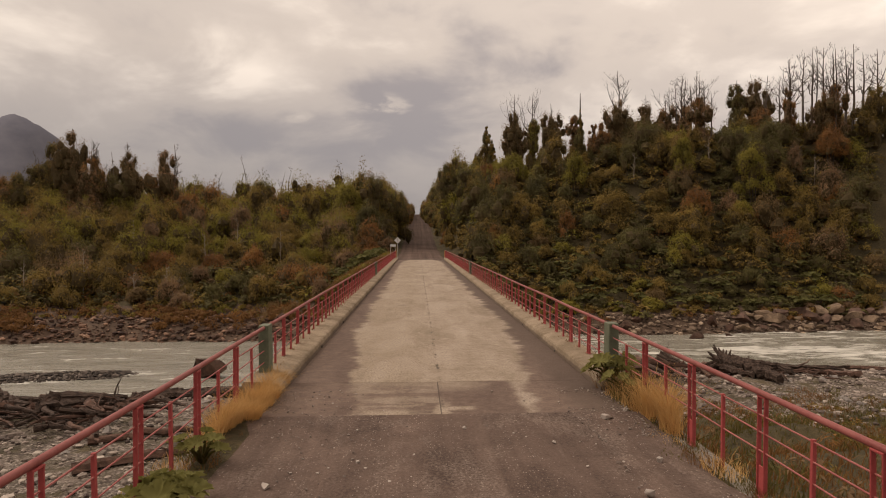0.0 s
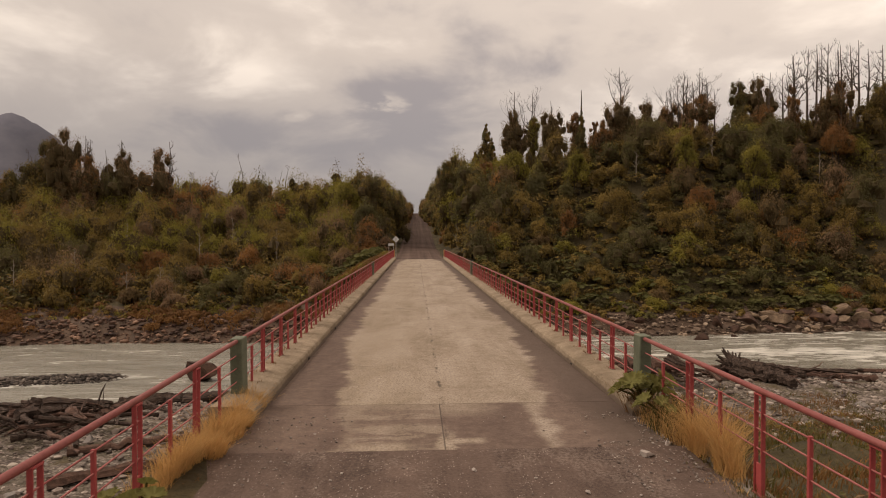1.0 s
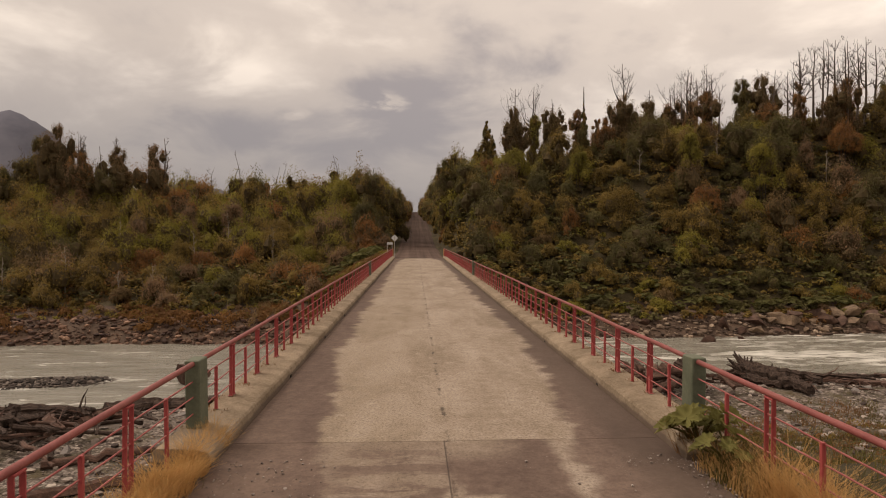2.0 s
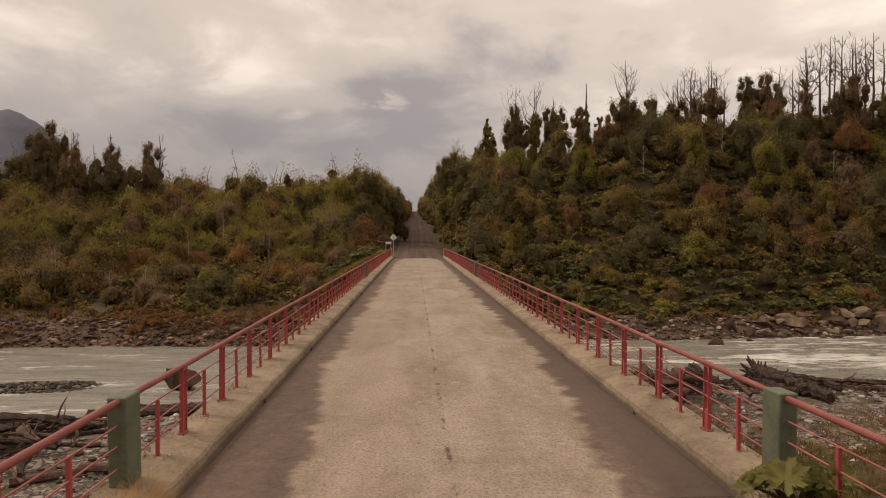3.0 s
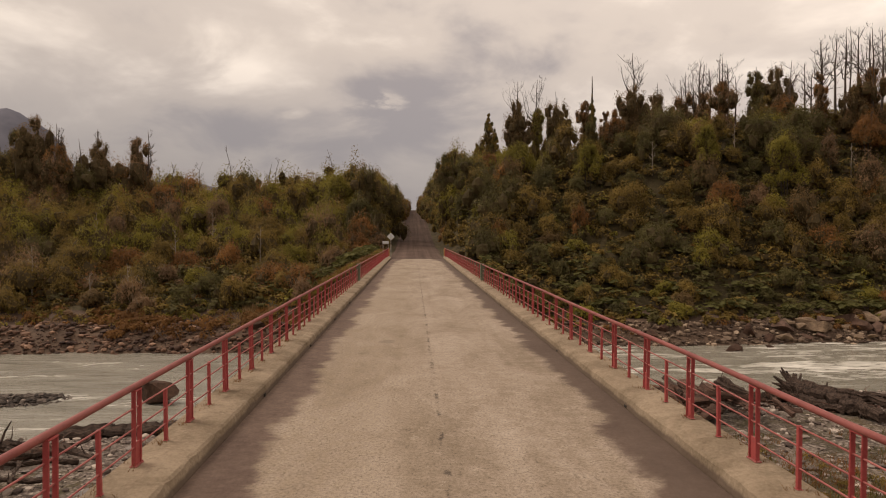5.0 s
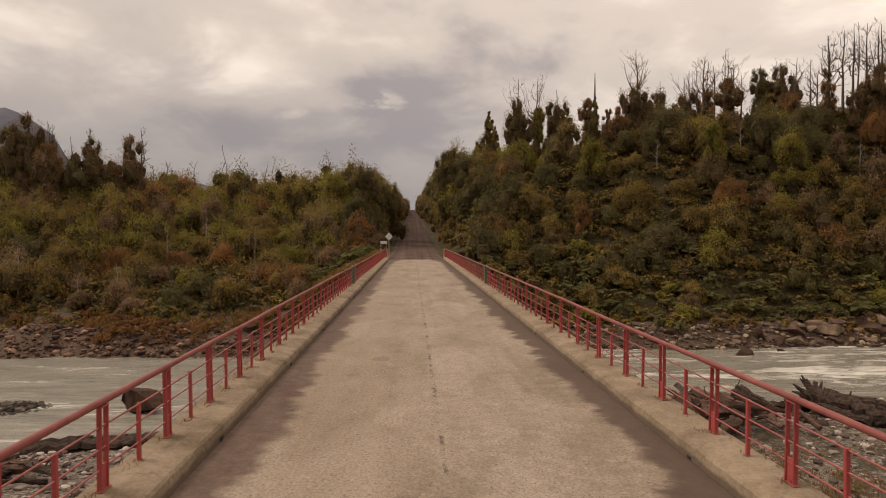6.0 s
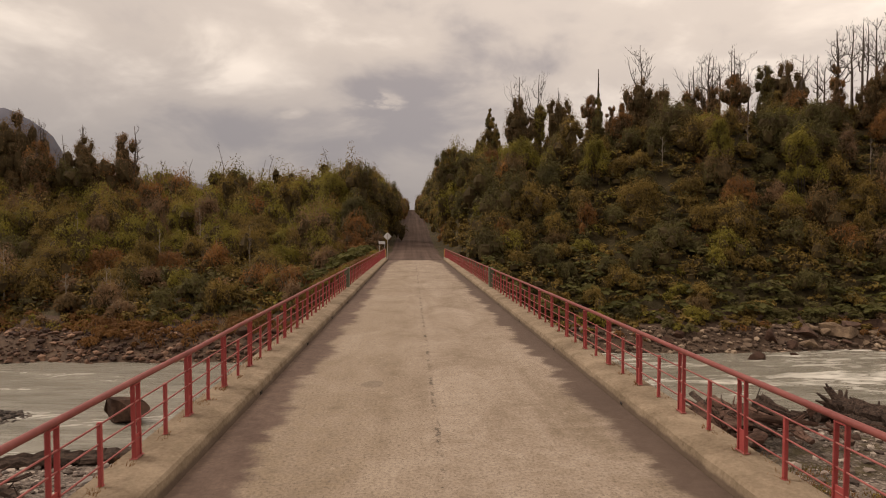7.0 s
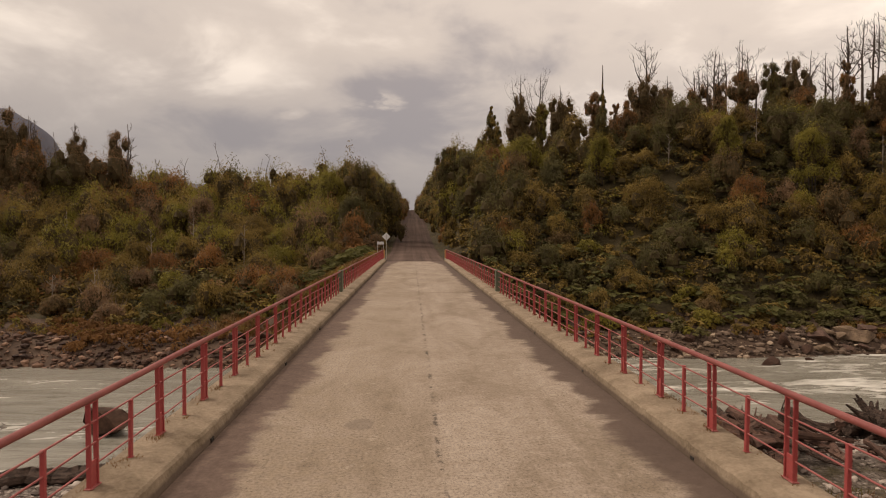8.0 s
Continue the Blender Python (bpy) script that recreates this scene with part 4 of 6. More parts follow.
def shrubs(rng, x, y, height, width, species, leaves, size, side=6, low=False):
    """Bushy shrubs of upswept sprays; verts and species of every leaf."""
    base = np.stack([x, y, land(x, y) - 0.1], -1)
    vs, ids = [], []
    for k, (c, r) in enumerate(dome_lumps(rng, base, height, width, side + 1, low)):
        n = max(8, int(leaves * (2.2 if k == 0 else 1.0) / (side + 2.2)))
        vs.append(lump_leaves(rng, c, r, n, size, 0.30 if low else 0.24, 0.30 if low else 0.12, 0.55, 0.60 if low else 0.36, 0.1 if low else 1.6))
        ids.append(np.repeat(species, n))
        # dark balls inside the sprays paint the shade between the leaves
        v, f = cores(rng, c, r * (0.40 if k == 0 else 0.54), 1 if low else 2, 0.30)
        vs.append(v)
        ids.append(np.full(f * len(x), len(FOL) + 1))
    twiggy = np.isin(species, (3, 4)) & (not low)
    if twiggy.any():
        n = 46
        top = base[twiggy] + np.stack([0 * height, 0 * height, 0.55 * height], -1)[twiggy]
        vs.append(twig_spray(rng, top, np.stack([width, width, 0.5 * height], -1)[twiggy], n, 1.1, 0.022))
        ids.append(np.full(n * int(twiggy.sum()), len(FOL)))
    return np.concatenate(vs), np.concatenate(ids)


def scatter(rng, x0, x1, y0, y1, step):
    gx, gy = np.meshgrid(np.arange(x0, x1, step), np.arange(y0, y1, step))
    return (gx + rng.uniform(-0.48, 0.48, gx.shape) * step).ravel(), (gy + rng.uniform(-0.48, 0.48, gx.shape) * step).ravel()


def choose(rng, x, y, probs_left, probs_right):
    """Species in patches: noise picks along the cumulated shares."""
    u = np.clip((fbm(x * 0.13, y * 0.13, 3, 81) - 0.5) * 1.9 + 0.5, 0, 0.999) * 0.42 + rng.random(len(x)) * 0.58
    out = np.zeros(len(x), int)
    for side, pr in ((x < 0, probs_left), (x >= 0, probs_right)):
        out[side] = np.searchsorted(np.cumsum(pr) / np.sum(pr), u[side])
    return np.clip(out, 0, len(FOL) - 1)


# shares of the species: dark green, olive, yellow green, rust, grey brown, black green
LEFT_MIX, RIGHT_MIX = (0.27, 0.26, 0.04, 0.14, 0.13, 0.16), (0.36, 0.32, 0.09, 0.05, 0.05, 0.13)
RIGHT_MID_MIX = (0.46, 0.18, 0.07, 0.03, 0.04, 0.22)
LEFT_TOP_MIX, RIGHT_TOP_MIX = (0.06, 0.35, 0.28, 0.17, 0.12, 0.02), (0.14, 0.27, 0.40, 0.10, 0.07, 0.02)


# the shrubs that stand out of the thicket: x, y, top, height, half width, species
BIG_SHRUBS = [
    (29.8, 95, 10.6, 8.0, 4.0, 1),
    (22.2, 93, 7.1, 4.7, 1.5, 3),
    (52.1, 95, 17.6, 6.8, 2.8, 2),
    (42.7, 99, 19.8, 7.5, 2.2, 2),
    (25.4, 100, 16.7, 6.3, 2.1, 2),
    (16.4, 108, 17.3, 5.0, 3.5, 2),
    (53.0, 106, 22.0, 7.2, 2.5, 0),
    (60.5, 98, 17.9, 5.4, 1.7, 4),
    (68.0, 100, 20.9, 5.1, 3.2, 3),
    (41.8, 92, 10.3, 5.0, 2.5, 3),
    (37.2, 96, 10.6, 5.7, 2.8, 1),
    (-37.2, 90, 1.2, 6.0, 3.5, 3),
    (-29.8, 105, 8.8, 6.7, 2.5, 4),
    (-36.6, 104, 8.4, 7.9, 1.9, 4),
    (-41.8, 98, 5.8, 5.4, 2.1, 4),
    (-44.4, 99, 6.5, 5.0, 1.1, 2),
    (-16.6, 92, 1.3, 4.6, 3.7, 2),
    (-13.3, 116, 13.7, 5.9, 3.2, 2),
    (-32.9, 132, 14.6, 4.5, 2.6, 2),
    (-57.6, 106, 8.7, 6.3, 1.5, 4),
    (-21.4, 100, 5.5, 5.9, 3.4, 1),
    (-45.2, 94, 2.6, 4.7, 3.2, 1),
    (26.2, 90, 2.2, 3.8, 2.6, 0),
    (19.4, 102, 13.5, 6.9, 3.0, 0),
    (11.8, 112, 16.5, 5.7, 2.4, 3),
    (-30.1, 92, 0.7, 4.6, 2.7, 3),
    (-8.4, 104, 8.8, 6.2, 2.6, 0),
]


def clear_of_big(x, y):
    """True where no standing-out shrub takes the place."""
    ok = np.ones(len(x), bool)
    for bx, by, _, _, bw, _ in BIG_SHRUBS:
        ok &= (x - bx) ** 2 + (y - by + 0.6) ** 2 > (0.8 * bw + 0.6) ** 2
    return ok


def far_thicket():
    rng = np.random.default_rng(5)
    vs, ids = [], []
    # a low mat of ferns and brambles, and taller plumes standing out of it with shaded gaps between
    for y0, y1, step, leaves, size, tall, lean_w, share, low in ((72.0, 111, 1.5, 96, 0.19, 1.8, 1.0, 1.0, True), (78, 93, 3.4, 2000, 0.135, 3.7, 0.62, 0.8, False), (91, 113, 3.7, 2400, 0.14, 5.8, 0.48, 0.95, False), (111, 131, 4.2, 1350, 0.19, 6.8, 0.46, 0.97, False), (130, 152, 4.4, 800, 0.20, 6.8, 0.46, 0.95, False)):
        x, y = scatter(rng, -104, 114, y0, y1, step)
        keep = (np.abs(x) < 0.73 * (y + 3)) & (np.abs(x) > 5.4 + 2.4 * smooth01(y, 100, 78) + rng.uniform(0, 1.2, len(x)))
        bank = y - shore_far(x)
        keep &= np.where(x < 0, bank > 4.8 + 3.0 * rng.random(len(x)), bank > (2.2 if low else 3.4) + 1.0 * rng.random(len(x)))
        keep &= ~((x < 0) & (np.abs(x) < 12 - 0.3 * (y - 76)) & (y < 88))
        keep &= rng.random(len(x)) < share * np.where((x < 0) & (y < 83), 0.7, 1.0)
        keep &= ~((x > 16) & (y > 124))
        keep &= low | clear_of_big(x, y)
        x, y = x[keep], y[keep]
        h = tall * (rng.uniform(0.50, 1.34, len(x)) if y0 < 100 else rng.uniform(0.72, 1.16, len(x))) * (0.55 + 0.9 * fbm(x * 0.12, y * 0.12, 3, 83))
        h *= 0.5 + 0.5 * smooth01(y - shore_far(x), 3, 15)
        h *= np.where(x < 0, 1.15 + 0.16 * smooth01(y, 108, 122) * smooth01(x, -50, -20), 1.0 - 0.32 * smooth01(x, 12, 22) * smooth01(y, 108, 116))
        w = np.clip(h * lean_w * rng.uniform(0.85, 1.25, len(x)), (0.62 if low else 0.5 if y0 < 100 else 0.70) * step, 3.6)
        sp = choose(rng, x, y, LEFT_TOP_MIX if y0 > 90 else LEFT_MIX, RIGHT_TOP_MIX if y0 > 100 else RIGHT_MID_MIX if y0 > 90 else RIGHT_MIX)
        if low:
            sp = np.where(rng.random(len(x)) < 0.55, np.where(vnoise(x * 0.2, y * 0.2, 37) > 0.5, 1, 0), sp)
        v, i = shrubs(rng, x, y, h, w, sp, leaves, size, 3 if low else 6, low)
        vs.append(v)
        ids.append(i)
    # tall edges of the wood along the climbing road, closing in far off
    for side in (-1, 1):
        y = np.arange(100, 345, 2.4)
        for row, off in enumerate((5.3, 8.3, 12.5)):
            yy = y + rng.uniform(-1, 1, len(y))
            xx = side * (off - 1.9 * smooth01(yy, 115, 230) + rng.uniform(-0.7, 0.5, len(y)))
            h = (3.6 + 2.3 * row) * rng.uniform(0.7, 1.25, len(y)) * (0.75 + 0.65 * smooth01(yy, 100, 135)) * (0.90 if side < 0 else 0.90 + 0.34 * smooth01(yy, 140, 185) - 0.26 * (row > 0) * smooth01(yy, 165, 140))
            v, i = shrubs(rng, xx, yy, h, np.clip(h * 0.36, 1.2, 2.5), choose(rng, xx, yy, LEFT_MIX, RIGHT_MIX), 400, 0.20, 4)
            vs.append(v)
            ids.append(i)
    ob = leaf_object("thicket", np.concatenate(vs), FOL + [M_PALETWIG, M_SHADETWIG], np.concatenate(ids))
    return tagged(ob, "dense thicket of dark green, olive and rusty brown shrubs", "shrubs", kind="stuff")


far_thicket()


def bare_limbs(rng, top, r0, forks, spread, bend=0.05, start=0.35, leaders=0):
    """A dead stem from the origin up to top, its upswept limbs and rival leaders: the stem's tubes, and the tubes of each limb."""
    n = 10
    ph, lean = rng.uniform(0, 6.28), rng.normal() * 0.6 * bend
    pts, rad = [], []
    for k in range(n):
        t = k / (n - 1)
        sway = bend * top * (0.5 * math.sin(ph + 5.0 * t) - 0.5 * math.sin(ph)) * t + lean * top * t * t
        pts.append(Vector((sway + rng.normal() * 0.022 * spread * (t > 0.4), 0.4 * sway, -0.3 + (top + 0.3) * t)))
        rad.append(r0 * (1 - 0.85 * t ** 1.2))
    shift = pts[-1].copy()
    for k, p in enumerate(pts):
        p.x -= shift.x * (k / (n - 1)) ** 2
        p.y -= shift.y * (k / (n - 1)) ** 2
    limbs = []

    def shoot(p, d, ln, r, depth, into, steps=5):
        q, pp, rr = p.copy(), [p], [r]
        for k in range(steps):
            d = (d + Vector(rng.normal(size=3)) * 0.26 + Vector((0, 0, 0.24))).normalized()
            q = q + d * ln / steps
            pp.append(q.copy())
            rr.append(max(0.014, r * (1 - 0.8 * (k + 1) / steps)))
        into.append(tube(pp, rr, 4 if depth else 3, caps=False))
        if depth:
            for k in range(int(rng.integers(2, 5))):
                j = int(rng.integers(1, steps))
                side = Vector((rng.normal(), rng.normal() * 0.8, rng.uniform(-0.2, 0.8))).normalized()
                shoot(pp[j], (d * 0.45 + side).normalized(), ln * rng.uniform(0.30, 0.55), rr[j] * 0.62, depth - 1, into, 4)

    for k in range(forks + leaders):
        tall = k >= forks
        t = rng.uniform(0.45, 0.68) if tall else start + (0.93 - start) * (k + rng.random()) / forks
        i = int(t * (n - 1))
        p = pts[i].lerp(pts[i + 1], t * (n - 1) - i)
        a = rng.uniform(-0.6, 0.6) + (math.pi if rng.random() < 0.5 else 0.0)
        one = []
        ln = (0.97 - t) * top * rng.uniform(0.8, 1.05) if tall else spread * rng.uniform(0.8, 1.7) * (1.25 - 0.6 * t)
        shoot(p, Vector((math.cos(a), math.sin(a), 1.3 if tall else 0.45)).normalized(), ln, max(0.04, min(0.13, rad[i] * (0.75 if tall else 0.6))), 2 if spread > 0.9 else 1, one)
        limbs.append(one)
    return [tube(pts, rad, 7)], limbs


def tubes_part(name, tubes, mat, parent, label=""):
    v, f = join_tubes(tubes)
    ob = new(name, array_mesh(name, v, f, [mat], None, True))
    ob.parent = parent
    return tagged(ob, label) if label else ob


def limb_parts(stem, limbs, mat, parent):
    """The stem, and every limb with its twigs, as parts of their own."""
    tubes_part("trunk", stem, mat, parent)
    for one in limbs:
        tubes_part("branch", one, mat, parent)


SPECIES_WORDS = ("dark green", "olive", "yellow-green", "rusty brown", "grey-brown", "very dark")


def crown_tree(seed, x, y, top, low, width, species, bare=0.0, spire=False):
    """A tree with a trunk, a lumpy crown that fills out from low to top, and dead limbs standing bare above it."""
    rng = np.random.default_rng(seed)
    z0 = float(land(x, y))
    words = SPECIES_WORDS[species]
    shape = "narrow spire" if spire else "ragged columnar"
    t = thing("tree", f"{words} {shape} tree" + (" with dead bare top" if bare else " standing in the thicket"), "tree", pose(x, y, z0), group="trees on the far bank")
    width *= 1.75 if spire else 1.5
    top, low = top - z0, max(1.0, low - z0 - (2.0 if spire else 4.5))
    h = top - low
    r0 = 0.08 + 0.012 * top
    if spire and bare:
        stem, limbs = bare_limbs(rng, top + bare, r0 * 1.5, 5, 0.25, 0.0, 0.8)
    else:
        stem, limbs = bare_limbs(rng, top + bare * 0.9, r0, 9 if bare else 4, max(1.0, bare * 0.6) if bare else width * 0.4, 0.03, max(0.3, (top - 0.3 * h) / (top + bare)) if bare else 0.3, 2 if bare > 3 else 0)
    limb_parts(stem, limbs, M_BARK, t)
    n = int(24 + 2.6 * h)
    s = np.sort(rng.random(n))
    ph = rng.uniform(0, 6.28)
    if spire:
        prof = np.clip(1.05 * (1 - s) ** 0.75, 0.10, 1.0)
    else:
        prof = np.clip(0.78 + 0.20 * np.sin(7.0 * s + ph) + 0.14 * (s > 0.5) * (s < 0.85) + 0.45 * (s < 0.22) - 0.4 * np.clip(s - 0.80, 0, 1) / 0.2, 0.46, 1.3)
    a = 2.4 * np.arange(n) + rng.uniform(-0.6, 0.6, n)
    r = 0.5 * width * prof * rng.uniform(0.34, 0.58, n)
    off = np.clip(0.5 * width * prof * rng.uniform(0.25, 1.15, n) - 0.4 * r, 0, None)
    rz = np.clip(r * rng.uniform(1.2, 2.6, n), 0.25, 0.24 * h)
    cen = np.stack([np.cos(a) * off, np.sin(a) * off, low + s * (h - rz)], -1)
    rad = np.stack([r, r, rz], -1)
    leaves = 200
    v = lump_leaves(rng, cen, rad, leaves, 0.12, 0.26, 0.05, 0.62, 0.42, 1.0)
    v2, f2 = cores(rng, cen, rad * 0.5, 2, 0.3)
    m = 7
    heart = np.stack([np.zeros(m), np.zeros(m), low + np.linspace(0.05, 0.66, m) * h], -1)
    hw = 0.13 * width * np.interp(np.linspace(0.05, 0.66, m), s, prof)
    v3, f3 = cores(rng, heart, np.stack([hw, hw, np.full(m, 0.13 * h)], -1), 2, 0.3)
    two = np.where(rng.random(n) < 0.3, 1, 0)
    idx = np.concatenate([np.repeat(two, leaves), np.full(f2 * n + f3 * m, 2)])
    ob = leaf_object("crown", np.concatenate([v, v2, v3]), [FOL[species], FOL[(1, 0, 1, 4, 3, 4)[species]], M_SHADETWIG], idx)
    ob.parent = t
    return t


def snag(seed, x, y, top, forks=7, spread=2.2, r0=0.30, bend=0.05, label="bare dead tree with upswept bleached limbs"):
    rng = np.random.default_rng(seed)
    z0 = float(land(x, y))
    t = thing("dead_tree", label, "dead tree", pose(x, y, z0), group="dead trees on the far bank")
    limb_parts(*bare_limbs(rng, top - z0, r0, forks + 2, spread * 1.25, bend, 0.5, 1 if forks > 4 else 0), M_DEAD, t)
    return t


def big_shrub(seed, x, y, top, height, width, species):
    """A shrub that stands out of the thicket, with its foliage and bare twigs."""
    rng = np.random.default_rng(seed)
    z0 = float(land(x, y))
    height = max(height, 0.8 * (top - z0))
    words = ("dark green", "olive", "bright yellow-green", "rusty autumn", "pale twiggy brown", "blackish green")[species]
    t = thing("shrub", f"large rounded {words} shrub in the thicket", "shrub", pose(x, y, top - height), group="large shrubs on the far bank")
    lumps = dome_lumps(rng, np.zeros((1, 3)), np.array([height]), np.array([width]), 13)
    c, r = np.concatenate([q[0] for q in lumps]), np.concatenate([q[1] for q in lumps])
    n = int(np.clip(290 * width, 330, 900))
    airy = species == 4
    v = lump_leaves(rng, c, r, n // 2 if airy else n, 0.125, 0.24, 0.12, 0.55, 0.36, 1.6)
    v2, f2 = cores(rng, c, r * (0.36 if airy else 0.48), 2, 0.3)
    leaf_object("foliage", np.concatenate([v, v2]), [FOL[species], M_SHADETWIG], np.repeat((0, 1), (len(v) // 3, len(v2) // 3))).parent = t
    if species in (3, 4):
        fringe = leaf_object("twig_fringe", twig_spray(rng, c, r, 26, 0.9, 0.016), [M_PALETWIG])
        fringe.parent = t
        tagged(fringe, "fringe of pale bare twigs", kind="stuff")
    # the stems stand down to the slope
    tubes_part("stem", [tube([(dx, 0, z0 - top + height - 0.2), (dx * 1.6, 0.1, 0.3 * height), (dx * 3.0, 0, 0.7 * height)], [0.09, 0.07, 0.03], 5) for dx in (-0.3, 0.05, 0.35)], M_BARK, t)
    return t


# x, y, crown top, crown foot, width, species, bare limbs above
RIGHT_TREES = [
    (5.3, 115, 16.6, 12.9, 2.9, 0, 0),
    (8.3, 118, 16.7, 13.2, 2.2, 1, 0),
    (23.6, 152, 34.2, 23.7, 4.5, 5, 3.8),
    (29.1, 157, 33.1, 22.5, 3.5, 2, 7.0),
    (34.4, 161, 35.9, 25.8, 5.2, 5, 1.7),
    (28.2, 112, 25.0, 18.5, 2.3, 4, 0),
    (33.4, 118, 24.3, 20.4, 1.6, 4, 0),
    (32.6, 110, 23.1, 18.2, 2.1, 3, 0),
    (36.5, 113, 28.4, 22.2, 4.6, 5, 5.3),
    (55.4, 150, 35.3, 25.6, 4.9, 5, 2.1),
    (52.2, 128, 30.1, 21.0, 3.7, 4, 4.2),
    (53.0, 122, 29.1, 20.7, 2.7, 4, 4.9),
    (49.0, 107, 27.2, 18.0, 2.9, 4, 4.2),
    (71.3, 137, 37.6, 28.5, 3.1, 0, 0),
    (75.4, 137, 38.1, 28.5, 5.0, 5, 0),
    (67.4, 128, 29.8, 25.0, 2.9, 1, 0),
    (70.8, 126, 29.6, 26.4, 3.9, 3, 0),
    (64.5, 106, 28.6, 21.0, 1.7, 4, 4.3),
    (68.5, 104, 26.1, 21.6, 2.5, 5, 0),
    (71.1, 104, 29.1, 21.7, 2.8, 4, 5.4),
    (78.3, 104, 28.7, 18.5, 3.9, 1, 0),
    (87.1, 110, 31.3, 20.5, 3.7, 5, 3.6),
]
LEFT_TREES = [
    (-66.3, 122, 23.8, 11.2, 4.6, 5, 0),
    (-73.2, 128, 22.3, 11.7, 4.2, 0, 0),
    (-74.5, 125, 18.3, 10.4, 4.3, 0, 0),
    (-58.9, 115, 17.6, 10.7, 3.1, 4, 3.0),
    (-57.5, 118, 15.9, 8.0, 3.4, 0, 0),
    (-57.4, 125, 20.1, 11.5, 4.5, 5, 1.3),
    (-47.5, 118, 19.4, 9.0, 4.6, 4, 0),
    (-75.2, 120, 15.5, 8.1, 4.1, 0, 0),
    (-78.1, 120, 14.8, 8.1, 3.9, 4, 0),
    (-7.6, 111, 14.2, 7.8, 3.8, 0, 0),
    (-11.1, 118, 13.6, 8.1, 2.6, 0, 0),
    (-4.5, 117, 11.9, 7.1, 3.6, 0, 0),
]
for k, row in enumerate(RIGHT_TREES + LEFT_TREES):
    crown_tree(100 + k, *row)
SPIRES = [
    (28.5, 109, 25.3, 17.1, 2.0, 0, 2.8),
    (13.5, 124, 24.9, 17.5, 3.0, 1, 0),
    (14.4, 122, 22.0, 17.3, 1.5, 1, 0),
    (11.3, 124, 19.5, 16.8, 1.9, 1, 0),
]
for k, row in enumerate(SPIRES):
    crown_tree(160 + k, *row, True)
for k, row in enumerate(BIG_SHRUBS):
    big_shrub(700 + k, *row)
# x, y, top, forks, spread
SNAGS = [
    (51.2, 128, 32.3, 5, 1.5),
    (52.8, 126, 34.0, 5, 1.3),
    (53.4, 124, 35.2, 6, 1.5),
    (54.0, 122, 33.0, 5, 1.5),
    (48.5, 107, 30.5, 4, 1.0),
    (49.8, 107, 29.8, 4, 1.2),
    (51.1, 107, 28.0, 3, 1.2),
    (72.1, 126, 35.9, 6, 1.7),
    (73.3, 124, 34.8, 5, 1.5),
    (73.7, 122, 32.8, 6, 1.9),
    (64.5, 106, 33.5, 7, 2.2),
    (67.8, 107, 34.9, 6, 1.8),
    (69.3, 107, 35.2, 6, 1.5),
    (70.0, 107, 36.1, 5, 1.3),
    (70.0, 105, 35.3, 5, 1.8),
    (70.7, 103, 34.5, 6, 1.7),
    (70.9, 104, 33.8, 5, 1.2),
    (74.6, 106, 35.3, 5, 1.4),
    (76.0, 106, 36.3, 6, 1.6),
    (77.7, 106, 34.8, 5, 1.5),
    (81.0, 107, 35.8, 6, 1.7),
    (-59.1, 115, 20.8, 4, 1.0),
    (-58.2, 115, 20.1, 3, 0.8),
    (-57.1, 118, 18.8, 3, 0.6),
    (-45.6, 118, 20.2, 5, 1.4),
    (-57.4, 125, 21.6, 4, 1.1),
]
for k, row in enumerate(SNAGS):
    snag(200 + k, *row, 0.26 if row[4] > 1.3 else 0.18)
# crooked leaning poles on the low skyline
for k, (x, y, top) in enumerate([(-45.1, 161.0, 24.0), (-43.6, 159.0, 20.4), (-19.2, 147.0, 21.2), (-29.9, 149.0, 19.3), (-31.6, 149.0, 18.5), (-44.9, 129.0, 15.9), (-41.7, 134.0, 16.8), (-48.4, 129.0, 15.4), (-11.1, 119.0, 15.2)]):
    snag(260 + k, x, y, top, 0, 1.2, 0.15, 0.16, "crooked broken dead trunk on the skyline")


def pale_stem(seed, x, y, h):
    rng = np.random.default_rng(seed)
    t = thing("dead_tree", "thin pale dead tree among shrubs", "dead tree", pose(x, y, float(land(x, y))), group="pale stems in the thicket")
    limb_parts(*bare_limbs(rng, h, 0.09, 6, 0.7, 0.03, 0.4), M_PALE, t)


for k, (x, y, h) in enumerate([(-43.0, 80.5, 6.4), (-50.0, 80.0, 5.0), (-32.6, 80.5, 4.5), (-36.6, 80.5, 3.4), (-20.5, 92, 6.0), (-28.0, 96, 7.5), (-31.5, 92, 5.6), (-43.5, 96, 7.0), (35, 100, 5.0), (48, 101, 6.0), (64, 98, 5.0)]):
    pale_stem(300 + k, x, y, h)


